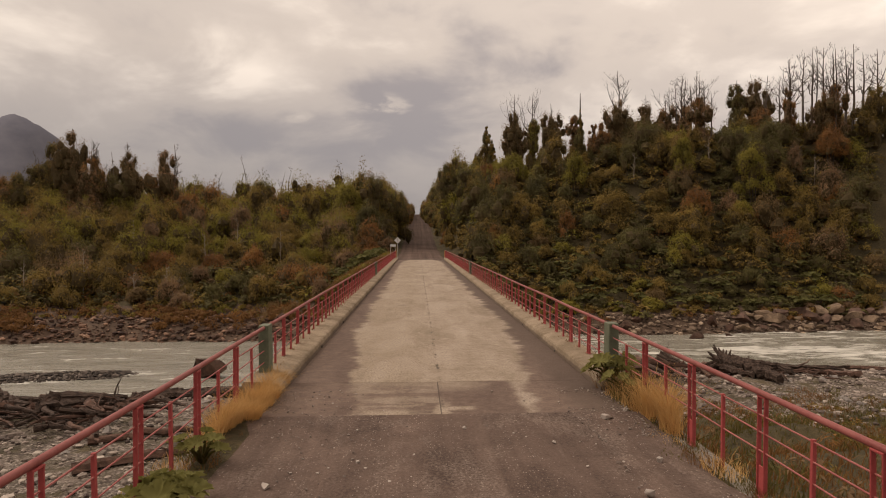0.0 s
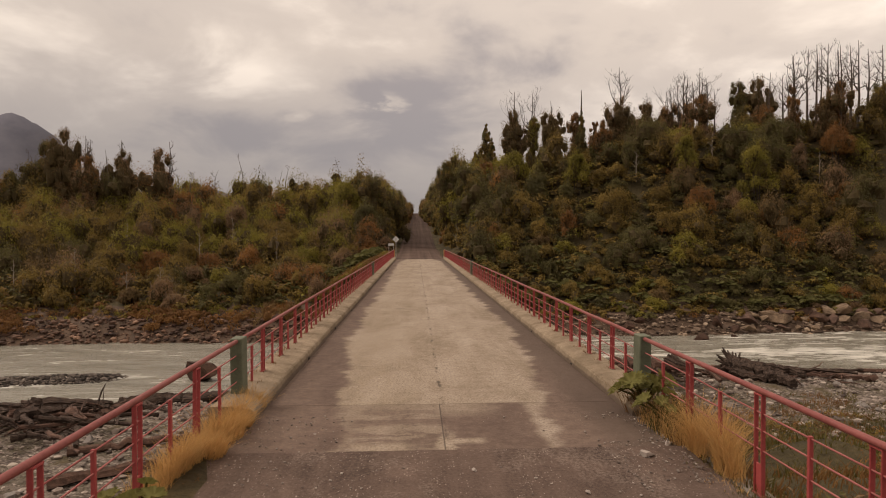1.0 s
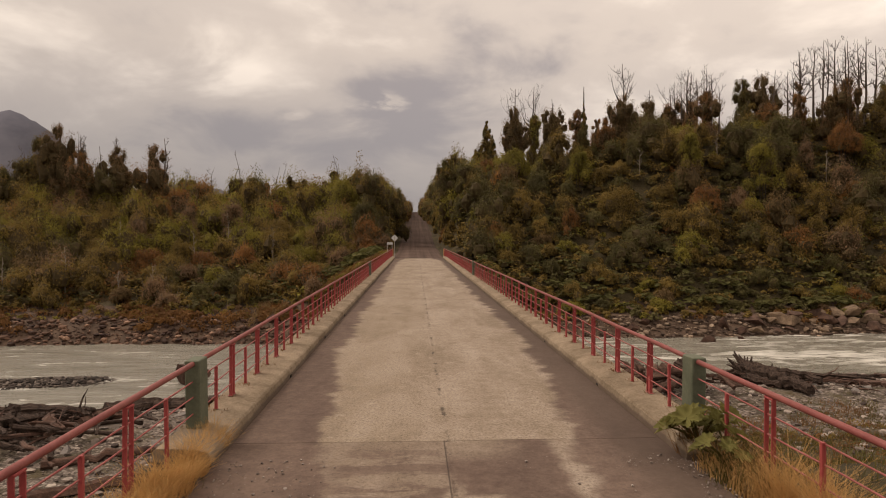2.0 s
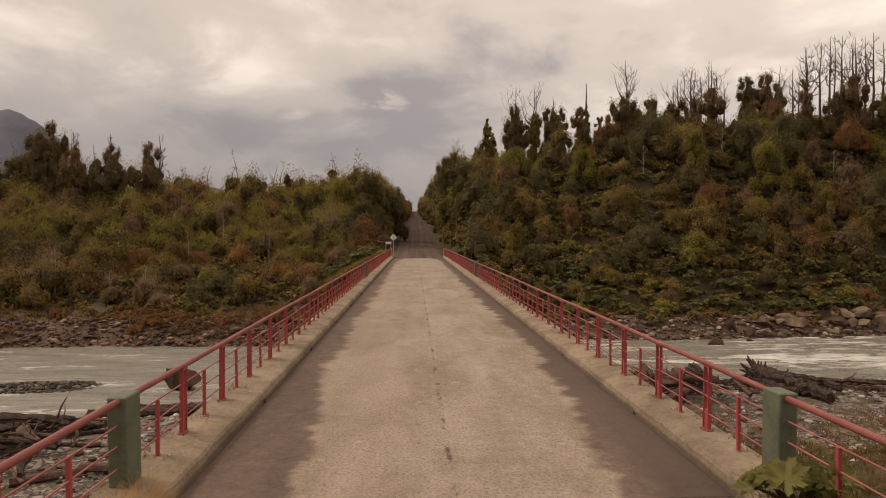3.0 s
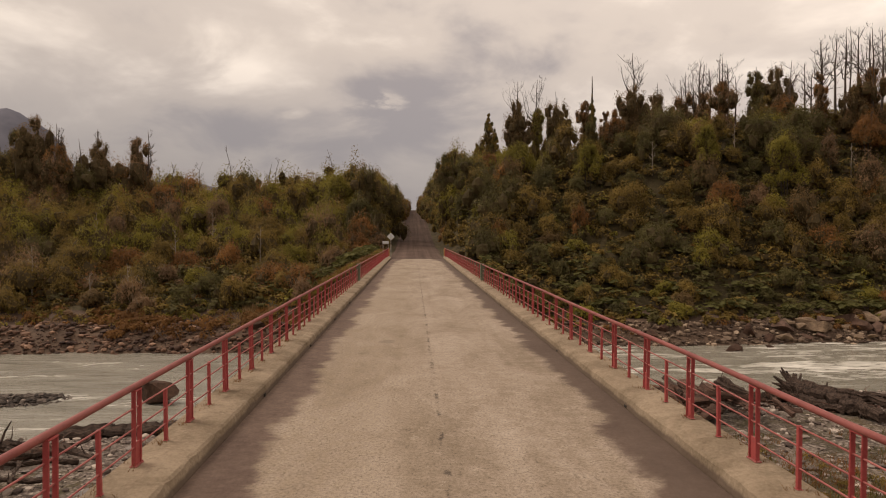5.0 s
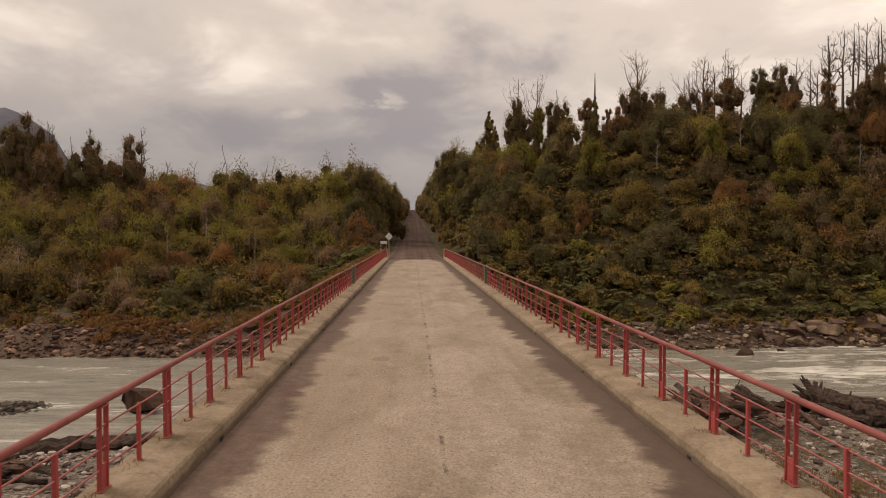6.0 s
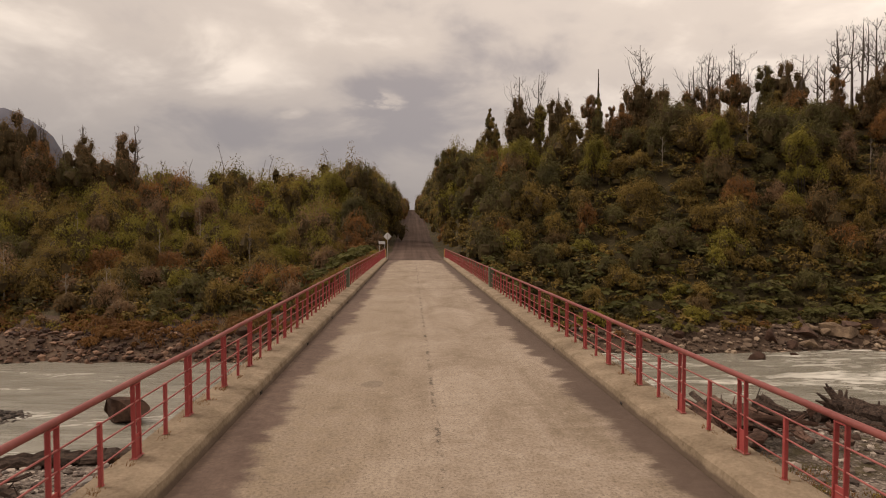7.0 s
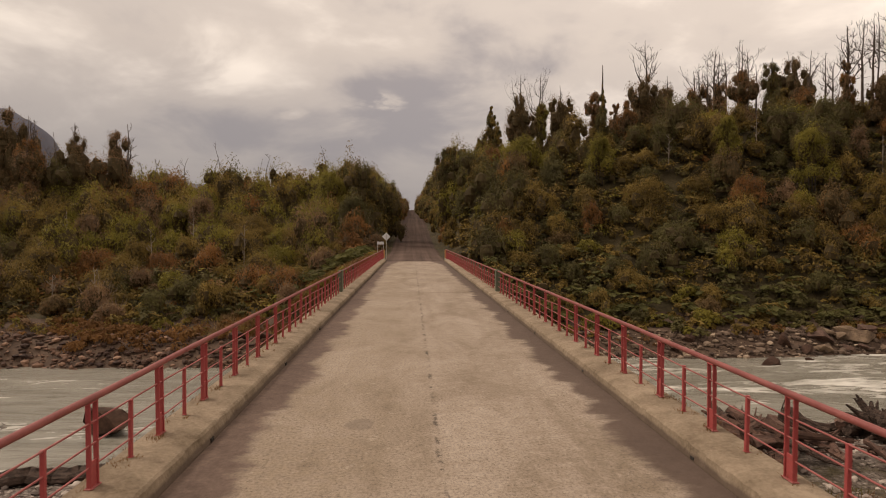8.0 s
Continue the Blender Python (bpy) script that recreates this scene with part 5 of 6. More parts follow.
# ---- large-leaved plants, bracken and grasses ----
def lobed_leaf(rng, radius, cup=0.3, lobes=7, seg=43):
    """A cupped, lobed leaf: a fan of quads round its stalk, two rings deep."""
    vs = [(0, 0, 0)]
    for ring, f in ((0.5, 0.55), (1.0, 1.0)):
        for k in range(seg):
            a = 2 * math.pi * (k / seg) * 0.92 + 0.25
            r = radius * f * (1 - 0.34 * ring * (0.5 + 0.5 * math.cos(a * lobes)) + (0.10 if k % 2 else -0.10) * ring * (ring > 0.6) + rng.uniform(-0.04, 0.04) * ring)
            vs.append((r * math.cos(a), r * math.sin(a), cup * radius * f * f + (0.05 * math.cos(a * lobes) + rng.uniform(-0.06, 0.06)) * radius * ring))
    fs = []
    for k in range(0, seg - 2, 2):
        fs.append((0, 1 + k, 2 + k, 3 + k))
    for k in range(seg - 1):
        fs.append((1 + k, 1 + k + seg, 2 + k + seg, 2 + k))
    return np.array(vs), np.array(fs)


def leaf_cluster(rng, n, radius, spread, rise, seg=43):
    """Leaves on stalks round one root: a list of (verts, faces, stalk)."""
    out = []
    for k in range(n):
        a = 2 * math.pi * k / n + rng.uniform(-0.5, 0.5)
        d = spread * rng.uniform(0.35, 1.0)
        tip = Vector((math.cos(a) * d, math.sin(a) * d, rise * rng.uniform(0.5, 1.0)))
        v, f = lobed_leaf(rng, radius * rng.uniform(0.65, 1.15), seg=seg)
        m = Matrix.Translation(tip) @ Matrix.Rotation(a, 4, "Z") @ Matrix.Rotation(rng.uniform(0.15, 0.75), 4, "Y")
        stalk = tube([(0, 0, 0), tuple(tip * 0.5 + Vector((0, 0, rise * 0.15))), tuple(tip)], [0.022, 0.018, 0.012], 5)
        out.append((np.array([tuple(m @ Vector(p)) for p in v]), f, stalk))
    return out


def broad_plant(seed, x, y, z, n, radius, spread, rise, label):
    rng = np.random.default_rng(seed)
    t = thing("broad_leaf_plant", label, "plant", pose(x, y, z), group="broad-leaved plants")
    for v, f, st in leaf_cluster(rng, n, radius, spread, rise):
        ob = new("leaf", array_mesh("leaf", v, f, [M_NALCA], None, True))
        ob.parent = t
        tubes_part("stalk", [st], M_GREENGRASS, ob)
    return t


def far_cluster(rng, n, radius, spread, rise):
    """One far plant as joined verts and faces."""
    vs, fs, o = [], [], 0
    for v, f, _ in leaf_cluster(rng, n, radius, spread, rise, 15):
        vs.append(v)
        fs.append(f + o)
        o += len(v)
    return np.concatenate(vs), np.concatenate(fs)


def far_broadleaf():
    """Giant rhubarb crowding the foot of the far slope."""
    rng = np.random.default_rng(77)
    vs, fs, o = [], [], 0
    protos = [far_cluster(rng, 7, 0.42, 0.7, 0.9) for _ in range(6)]
    spots = []
    for _ in range(400):
        if rng.random() < 0.72:
            x = rng.uniform(8, 66)
            y = float(shore_far(x)) + 4.0 + 15.0 * rng.random() ** 1.4
            if vnoise(x * 0.18, y * 0.3, 91) < 0.36:
                continue
        else:
            x = rng.uniform(-19, -5.5)
            y = 80 + 10 * rng.random()
        spots.append((x, y))
    for x, y in spots:
        v, f = protos[rng.integers(6)]
        a, s = rng.uniform(0, 6.28), rng.uniform(0.6, 1.25)
        R = np.array([[math.cos(a), -math.sin(a), 0], [math.sin(a), math.cos(a), 0], [0, 0, 1]]) * s
        vs.append(v @ R.T + np.array([x, y, float(land(x, y)) + 0.5]))
        fs.append(f + o)
        o += len(v)
    ob = new("giant_rhubarb", array_mesh("giant_rhubarb", np.concatenate(vs), np.concatenate(fs), [M_FARLEAF], None, True))
    return tagged(ob, "giant broad-leaved green plants on the far bank", "plants", kind="stuff")


far_broadleaf()


def bracken_patch():
    rng = np.random.default_rng(13)
    x = np.concatenate([rng.uniform(-62, -28, 330), rng.uniform(-31, -10, 90), rng.uniform(20, 60, 16)])
    y = shore_far(x) + rng.uniform(1.6, 6.5, len(x))
    keep = vnoise(x * 0.25, y * 0.3, 17) > 0.38
    x, y = x[keep], y[keep]
    cen = np.stack([x, y, land(x, y) + 0.25], -1)
    v = leaf_quads(rng, cen, rng.uniform(0.3, 0.85, len(x)), 60, 0.16, 0.75)
    ob = quad_object("bracken", v, [M_ORANGE_FERN])
    return tagged(ob, "orange autumn bracken on the stony bank", "ferns", kind="stuff")


bracken_patch()


def low_cover():
    """Tussocks and small weeds where soil shows on both banks."""
    rng = np.random.default_rng(29)
    x = np.concatenate([rng.uniform(-60, -6, 420), rng.uniform(-13, -4.4, 260)])
    y = np.concatenate([shore_far(x[:420]) + rng.uniform(3.5, 12, 420), rng.uniform(75, 96, 260)])
    cen = np.stack([x, y, land(x, y) + 0.12], -1)
    sp = rng.choice([1, 2, 3, 4, 1, 2], len(x))
    v = leaf_quads(rng, cen, rng.uniform(0.25, 0.65, len(x)), 40, 0.14, 0.8)
    ob = quad_object("weeds", v, FOL, np.repeat(sp, 40))
    return tagged(ob, "olive and brown weeds on the open bank", "weeds", kind="stuff")


low_cover()


def blades(rng, x, y, z, height, width, lean=0.35, wind=(0.15, 0.0)):
    """Grass blades, each of two tapering quads that bend over."""
    n = len(x)
    a = rng.uniform(0, 6.28, n)
    side = np.stack([np.cos(a), np.sin(a), np.zeros(n)], -1) * (width * rng.uniform(0.6, 1.2, n))[:, None]
    b = rng.uniform(0, 6.28, n)
    tilt = np.stack([np.cos(b), np.sin(b), np.zeros(n)], -1) * (lean * rng.random(n) * height)[:, None] + np.array([*wind, 0]) * height[:, None]
    p0 = np.stack([x, y, z], -1)
    up_v = np.zeros((n, 3))
    up_v[:, 2] = height
    p1 = p0 + up_v * 0.55 + tilt * 0.3
    p2 = p0 + up_v + tilt
    q1 = np.stack([p0 - side, p0 + side, p1 + side * 0.8, p1 - side * 0.8], 1)
    q2 = np.stack([p1 - side * 0.8, p1 + side * 0.8, p2 + side * 0.15, p2 - side * 0.15], 1)
    return np.concatenate([q1, q2]).reshape(-1, 3)


def bank_grass():
    """Withered grass on the open slope beside the far end of the bridge."""
    rng = np.random.default_rng(41)
    x = rng.uniform(-19, -4.0, 5200)
    y = shore_far(x) + 2.4 + 10.5 * rng.random(5200) ** 1.3
    ok = (vnoise(x * 0.5, y * 0.5, 45) > 0.34) & (x < -4.0 - 0.12 * (y - 75))
    x, y = x[ok], y[ok]
    v = np.concatenate([blades(rng, x + rng.normal(size=len(x)) * 0.15, y + rng.normal(size=len(x)) * 0.15, land(x, y) - 0.03, rng.uniform(0.25, 0.75, len(x)), 0.035, 1.1) for _ in range(2)])
    kind = np.where(vnoise(x * 0.6, y * 0.6, 49) > 0.45, 1, 0)
    ob = quad_object("bank_grass", v, [M_DRYBANK, M_ORANGE_FERN], np.tile(np.tile(kind, 2), 2))
    return tagged(ob, "withered tan grass on the far bank slope", "grass", kind="stuff")


bank_grass()


def grass_tuft(seed, x, y, n, spread, height, mat, label, wind=(0.1, 0.0), z=None):
    rng = np.random.default_rng(seed)
    a, r = rng.uniform(0, 6.28, n), spread * np.sqrt(rng.random(n))
    zz = float(land(x, y)) if z is None else z
    h = height * rng.uniform(0.35, 1.15, n)
    v = blades(rng, np.cos(a) * r * 0.7, np.sin(a) * r * 1.2, np.zeros(n) - 0.05, h, 0.0042, 1.0, wind)
    ob = quad_object("grass_tuft", v, [mat])
    ob.location = (x, y, zz)
    return tagged(ob, label, "grass", "grass tufts beside the approach", "stuff")


GRASS_RND = random.Random(4)
for k in range(26):
    t = k / 25
    grass_tuft(400 + k, -3.02 + 0.12 * t + GRASS_RND.uniform(-0.12, 0.20 - 0.1 * t), 7.3 + 3.2 * t + GRASS_RND.uniform(-0.12, 0.12), GRASS_RND.randint(130, 300), GRASS_RND.uniform(0.10, 0.20), GRASS_RND.uniform(0.28, 0.56) * (1 - 0.35 * t), M_DRYGRASS, "tuft of tall dry golden grass by the rail", (GRASS_RND.uniform(-0.2, 0.5), GRASS_RND.uniform(-0.5, 0.1)), 0.02)
for k in range(7):
    grass_tuft(430 + k, 3.10 + GRASS_RND.uniform(-0.12, 0.24), 7.35 + 0.85 * k / 6, GRASS_RND.randint(150, 240), 0.14, GRASS_RND.uniform(0.5, 0.72), M_DRYGRASS, "tuft of tall dry golden grass by the rail", (GRASS_RND.uniform(-0.08, 0.08), GRASS_RND.uniform(-0.10, 0.06)), 0.0)
for k in range(16):
    grass_tuft(445 + k, 3.05 + GRASS_RND.uniform(-0.22, 0.28), 8.3 + 1.5 * k / 15, 100, 0.22, GRASS_RND.uniform(0.25, 0.62), (M_DRYGRASS, M_DRYGRASS, M_GREENGRASS, M_ORANGE_FERN)[k % 4], "tuft of withered brown weeds by the green pillar", (GRASS_RND.uniform(-0.3, 0.2), GRASS_RND.uniform(-0.3, 0.1)), 0.0)
for k in range(48):
    s = -1 if k % 2 else 1
    grass_tuft(460 + k, s * (2.80 + GRASS_RND.uniform(0, 0.46)), 3.0 + 6.9 * (k / 47), 130, 0.30, GRASS_RND.uniform(0.06, 0.20) * (1.7 if s < 0 and k < 26 else 1), (M_GREENGRASS, M_GREENGRASS, M_DRYGRASS, M_ORANGE_FERN)[(k // 2) % 4], "low weeds on the road shoulder", (0, 0), 0.0)
broad_plant(500, 2.98, 9.75, 0.05, 15, 0.17, 0.42, 0.52, "green lobed-leaf plant at the foot of the green pillar")
broad_plant(501, 3.05, 9.15, 0.02, 10, 0.13, 0.36, 0.40, "smaller green lobed-leaf plant in dry grass")
broad_plant(502, -2.92, 6.35, 0.0, 10, 0.15, 0.26, 0.34, "green lobed-leaf plant on the road shoulder")
broad_plant(503, -2.84, 5.15, -0.02, 11, 0.19, 0.32, 0.26, "large yellowing lobed-leaf plant on the road shoulder")


def slope_grass():
    """Rough grass and low scrub over the approach embankment."""
    rng = np.random.default_rng(61)
    x = rng.uniform(3.35, 27, 22000)
    y = rng.uniform(1.5, 38, 22000)
    z = land(x, y)
    ok = (x < 0.80 * (y + 1.5) + 3) & (vnoise(x * 0.7, y * 0.7, 19) > 0.25) & (z > -7.25)
    x, y, z = x[ok], y[ok], z[ok]
    h = rng.uniform(0.10, 0.36, len(x))
    v = np.concatenate([blades(rng, x + rng.normal(size=len(x)) * 0.07, y + rng.normal(size=len(x)) * 0.07, z - 0.03, h, 0.015, 0.9) for _ in range(2)])
    kind = np.where(vnoise(x * 0.5, y * 0.5, 23) + rng.normal(size=len(x)) * 0.14 > 0.50, 1, 0)
    ob = quad_object("grass", v, [M_GREENGRASS, M_ORANGE_FERN], np.tile(np.tile(kind, 2), 2))
    tagged(ob, "rough green and brown grass on the embankment", "grass", kind="stuff")
    pick = rng.choice(len(x), 170, replace=False)
    cen = np.stack([x[pick], y[pick], z[pick] + 0.08], -1)
    sp = rng.choice([0, 1, 1, 3, 4], len(pick))
    v = leaf_quads(rng, cen, rng.uniform(0.15, 0.5, len(pick)), 60, 0.055, 0.8)
    ob = quad_object("scrub", v, FOL, np.repeat(sp, 60))
    return tagged(ob, "low olive and brown scrub on the embankment", "shrubs", kind="stuff")


slope_grass()


def kerb_litter():
    """Small dead weeds and grit caught round the post feet and in the kerb's foot."""
    rng = np.random.default_rng(88)
    n = 900
    side = np.where(rng.random(n) < 0.5, -1, 1)
    y = rng.uniform(10.2, 46, n)
    at_post = rng.random(n) < 0.6
    y = np.where(at_post, 10.4 + 0.75 * np.round((y - 10.4) / 0.75) + rng.normal(scale=0.07, size=n), y)
    x = side * np.where(at_post, 3.17 + rng.normal(scale=0.05, size=n), 3.30 + rng.uniform(-0.05, 0.05, n))
    v = np.concatenate([blades(rng, x + rng.normal(size=n) * 0.02, y + rng.normal(size=n) * 0.03, np.full(n, KERB_Z - 0.01), rng.uniform(0.015, 0.07, n), 0.004, 1.2, (0, 0)) for _ in range(4)])
    ob = quad_object("kerb_weeds", v, [M_ORANGE_FERN])
    return tagged(ob, "withered small weeds round the post feet", "weeds", kind="stuff")


kerb_litter()

# ---- stones, boulders and driftwood ----
def ico(sub):
    bm = bmesh.new()
    bmesh.ops.create_icosphere(bm, subdivisions=sub, radius=1.0)
    v = np.array([p.co[:] for p in bm.verts])
    f = np.array([[q.index for q in p.verts] for p in bm.faces])
    bm.free()
    return v, f


def stones(name, label, category, rng, x, y, size, mat, sink=0.25, z=None):
    """Many angular stones in one mesh, each a knocked-about low ball."""
    v, f = ico(1)
    n, k = len(x), len(v)
    zz = land(x, y) if z is None else np.full(n, z)
    dirs = rng.normal(size=(n, 1, 3))
    dirs /= np.linalg.norm(dirs, axis=2, keepdims=True)
    flat = np.clip((v[None] * dirs).sum(2, keepdims=True), 0.45, 1) - 0.45
    shape = v[None] * rng.uniform(0.82, 1.16, (n, k, 1)) - dirs * flat * 0.8
    shape = shape * np.stack([rng.uniform(0.7, 1.3, n), rng.uniform(0.7, 1.3, n), rng.uniform(0.45, 0.8, n)], -1)[:, None, :]
    a = rng.uniform(0, 6.28, n)
    c, s = np.cos(a)[:, None], np.sin(a)[:, None]
    X = shape[..., 0] * c - shape[..., 1] * s
    Y = shape[..., 0] * s + shape[..., 1] * c
    P = np.stack([X, Y, shape[..., 2]], -1) * size[:, None, None] + np.stack([x, y, zz + size * sink], -1)[:, None, :]
    F = f[None] + (np.arange(n) * k)[:, None, None]
    ob = new(name, array_mesh(name, P.reshape(-1, 3), F.reshape(-1, 3), [mat]))
    return tagged(ob, label, category, kind="stuff")


def strew():
    rng = np.random.default_rng(3)
    # near bars on both sides of the bridge
    n = 10500
    x = np.concatenate([rng.uniform(-38, -5, n // 2), rng.uniform(4, 44, n // 2)])
    y = np.concatenate([rng.uniform(18, 47, n // 2), rng.uniform(24, 54, n // 2)])
    s = 0.05 + 0.20 * rng.random(n) ** 3.4
    keep = (land(x, y) > WATER_Z - 0.1) & (y < shore_near(x) + 0.6) & (vnoise(x * 0.3, y * 0.3, 33) > 0.22) & (land(x, y) < -6.3)
    for side, mat, words in ((x < 0, M_STONES, "brown river stones on the gravel bar"), (x > 0, M_STONES, "grey and brown river stones on the gravel bar")):
        k = keep & side
        stones("river_stones", words, "stones", rng, x[k], y[k], s[k], mat)
    # island
    n = 900
    a, r = rng.uniform(0, 6.28, n), np.sqrt(rng.random(n))
    x = -30.5 + 6.8 * r * np.cos(a)
    y = 52.4 + 0.12 * (x + 31) + 2.1 * r * np.sin(a)
    stones("island_stones", "dark cobbles of a gravel islet in the river", "stones", rng, x, y, rng.uniform(0.07, 0.22, n), M_DARKSTONES)
    # far bank rubble
    n = 6000
    x = np.concatenate([rng.uniform(-62, -4, int(n * 0.56)), rng.uniform(4, 62, n - int(n * 0.56))])
    y = shore_far(x) + np.where(x < 0, rng.uniform(-0.4, 4.8, n), rng.uniform(-0.4, 3.4, n))
    s = 0.07 + 0.36 * rng.random(n) ** 3.4
    for side, mat, words in ((x < 0, M_BANKROCK, "brown broken rock along the river bank"), (x > 0, M_TANROCK, "tan broken rock along the river bank")):
        stones("bank_rubble", words, "rocks", rng, x[side], y[side], s[side], mat)
    # pebbles of the approach road
    n = 5200
    u = rng.random(n)
    x = np.where(u < 0.62, 2.85 - 0.95 * rng.random(n) ** 1.4, np.where(u < 0.82, -2.6 + 1.2 * rng.random(n) ** 1.4, rng.uniform(-2.7, 2.8, n)))
    y = rng.uniform(2.0, 9.8, n)
    s = 0.0035 + 0.017 * rng.random(n) ** 4.5
    ok = vnoise(x * 1.3, y * 0.9, 47) > 0.42
    stones("pebbles", "loose pale pebbles on the gravel road", "pebbles", rng, x[ok], y[ok], s[ok], M_PEBBLE, 0.2, 0.008)


strew()


def boulder(seed, x, y, z, sx, sy, sz, mat, label, category="boulder", turn=0.0):
    rng = np.random.default_rng(seed)
    v, f = ico(3)
    p = v.copy()
    for _ in range(15):
        d = rng.normal(size=3)
        d /= np.linalg.norm(d)
        c = rng.uniform(0.30, 0.66)
        e = np.clip(p @ d - c, 0, None)
        p -= np.outer(e * 0.97, d)
    for k in range(len(p)):
        p[k] *= 1 + 0.05 * (noise.noise(Vector(v[k]) * 2.2 + Vector((seed, 0, 0)))) + 0.03 * noise.noise(Vector(v[k]) * 7.0)
    ob = new("boulder", array_mesh("boulder", p * np.array([sx, sy, sz]), f, [mat]))
    ob.location, ob.rotation_euler = (x, y, z), (0, 0, turn)
    return tagged(ob, label, category, "boulders in and by the river")


boulder(1, -18.0, 52.2, -8.40, 2.2, 1.6, 1.75, M_WETROCK, "dark brown boulder standing in the river")
boulder(2, 31.5, 68.8, -8.85, 1.6, 1.1, 0.95, M_WETROCK, "grey-brown boulder breaking the rapids")
boulder(3, 36.0, 70.5, -8.9, 0.6, 0.5, 0.4, M_WETROCK, "small dark rock awash in the rapids")
boulder(4, -8.3, 71.5, -8.9, 0.8, 0.6, 0.5, M_WETROCK, "small dark rock at the water's edge")
BOULDER_RND = random.Random(21)
for k in range(34):
    x = 39.5 + 22 * (k / 33) + BOULDER_RND.uniform(-0.7, 0.7)
    row = k % 3
    s = BOULDER_RND.uniform(0.55, 1.25) * (1.1 if row else 0.85)
    y = float(shore_far(x)) + 0.4 + 1.2 * row + BOULDER_RND.uniform(-0.3, 0.3)
    boulder(30 + k, x, y, float(land(x, y)) + 0.3 * s, s * 1.65, s * 1.3, s * 0.9, M_BOULDER if k % 5 not in (1, 3) else M_REDROCK, "large tan boulder of the bank protection", turn=BOULDER_RND.uniform(0, 6))
for k, (x, y) in enumerate([(24.5, 73.2), (26.5, 74.0), (35.5, 73.6), (37.2, 73.0), (-13.5, 72.6), (-16.2, 73.0)]):
    boulder(80 + k, x, y, float(land(x, y)) + 0.1, 1.3, 1.1, 0.95, M_WETROCK, "dark boulder on the far shore", turn=k)
for k, (x, y, s) in enumerate([(2.335, 7.90, 0.075), (2.75, 8.3, 0.05), (-2.0, 5.6, 0.05), (1.95, 5.2, 0.06), (-1.1, 6.3, 0.035), (2.45, 6.2, 0.05), (2.2, 4.9, 0.045), (-1.55, 4.7, 0.05), (0.25, 7.55, 0.03), (1.35, 6.9, 0.03)]):
    boulder(95 + k, x, y, s * 0.5, s * 1.6, s * 1.3, s * 1.2, M_PEBBLE, "pale loose stone on the gravel road", "stone", k)
for k in range(26):
    x, y = (BOULDER_RND.uniform(24, 40), BOULDER_RND.uniform(34, 50)) if k % 2 else (BOULDER_RND.uniform(-24, -9), BOULDER_RND.uniform(24, 43))
    s = BOULDER_RND.uniform(0.18, 0.40)
    boulder(120 + k, x, y, float(land(x, y)) + 0.12 * s, s * 1.9, s * 1.5, s * 0.9, M_STONE, "grey river boulder half sunk in gravel", turn=k)


def log(seed, a, b, r0, r1, mat, label, roots=0, knots=3, name="driftwood_log"):
    """A weathered log from a to b with broken ends, branch stubs and, at a, a splayed root plate."""
    rng = np.random.default_rng(seed)
    a, b = Vector(a), Vector(b)
    d = b - a
    ln = d.length
    n = max(5, int(ln / (0.28 if r0 > 0.28 else 0.45)))
    pts = [(a + d * (k / (n - 1)) + Vector((rng.normal(), rng.normal(), rng.normal() * 0.5)) * 0.03 * ln ** 0.7) - a for k in range(n)]
    rad = [(r0 + (r1 - r0) * k / (n - 1)) * rng.uniform(0.88, 1.12) for k in range(n)]
    sides = 16 if r0 > 0.28 else 9
    tubes = [tube(pts, rad, sides, 0.05, rng, True, rng.uniform(-0.34, 0.22, sides))]
    for _ in range(knots):
        k = rng.integers(1, n - 1)
        v = Vector((rng.normal(), rng.normal(), abs(rng.normal()))).normalized() * rng.uniform(0.2, 0.65) * (0.4 + r0 * 2)
        tubes.append(tube([pts[k], pts[k] + v * 0.6, pts[k] + v + Vector(rng.normal(size=3)) * 0.1], [rad[k] * 0.26, rad[k] * 0.2, rad[k] * 0.1], 5, 0.1, rng))
    v, f = join_tubes(tubes)
    me = array_mesh(name, v, f, [mat], None, False)
    if not roots:
        ob = new(name, me)
        ob.location = a
        return tagged(ob, label, "driftwood", "driftwood on the gravel bars")
    top = thing(name, label, "driftwood", Matrix.Translation(a), "driftwood on the gravel bars")
    new("stem", me).parent = top
    dn = d.normalized()
    s1 = dn.orthogonal().normalized()
    s2 = dn.cross(s1)
    for k in range(roots):
        an = 2 * math.pi * k / roots + rng.uniform(-0.3, 0.3)
        out = (s1 * math.cos(an) + s2 * math.sin(an)) * r0 * rng.uniform(1.1, 2.3) - dn * rng.uniform(0.1, 1.6) * r0
        v, f = join_tubes([tube([pts[0] + dn * r0 * 0.6, pts[0] + out * 0.55, pts[0] + out + Vector(rng.normal(size=3)) * 0.12], [r0 * 0.42, r0 * 0.26, r0 * 0.10], 6, 0.2, rng)])
        new("root", array_mesh("root", v, f, [mat], None, False)).parent = top
    return top


def on(x, y, up_by):
    return (x, y, float(land(x, y)) + up_by)


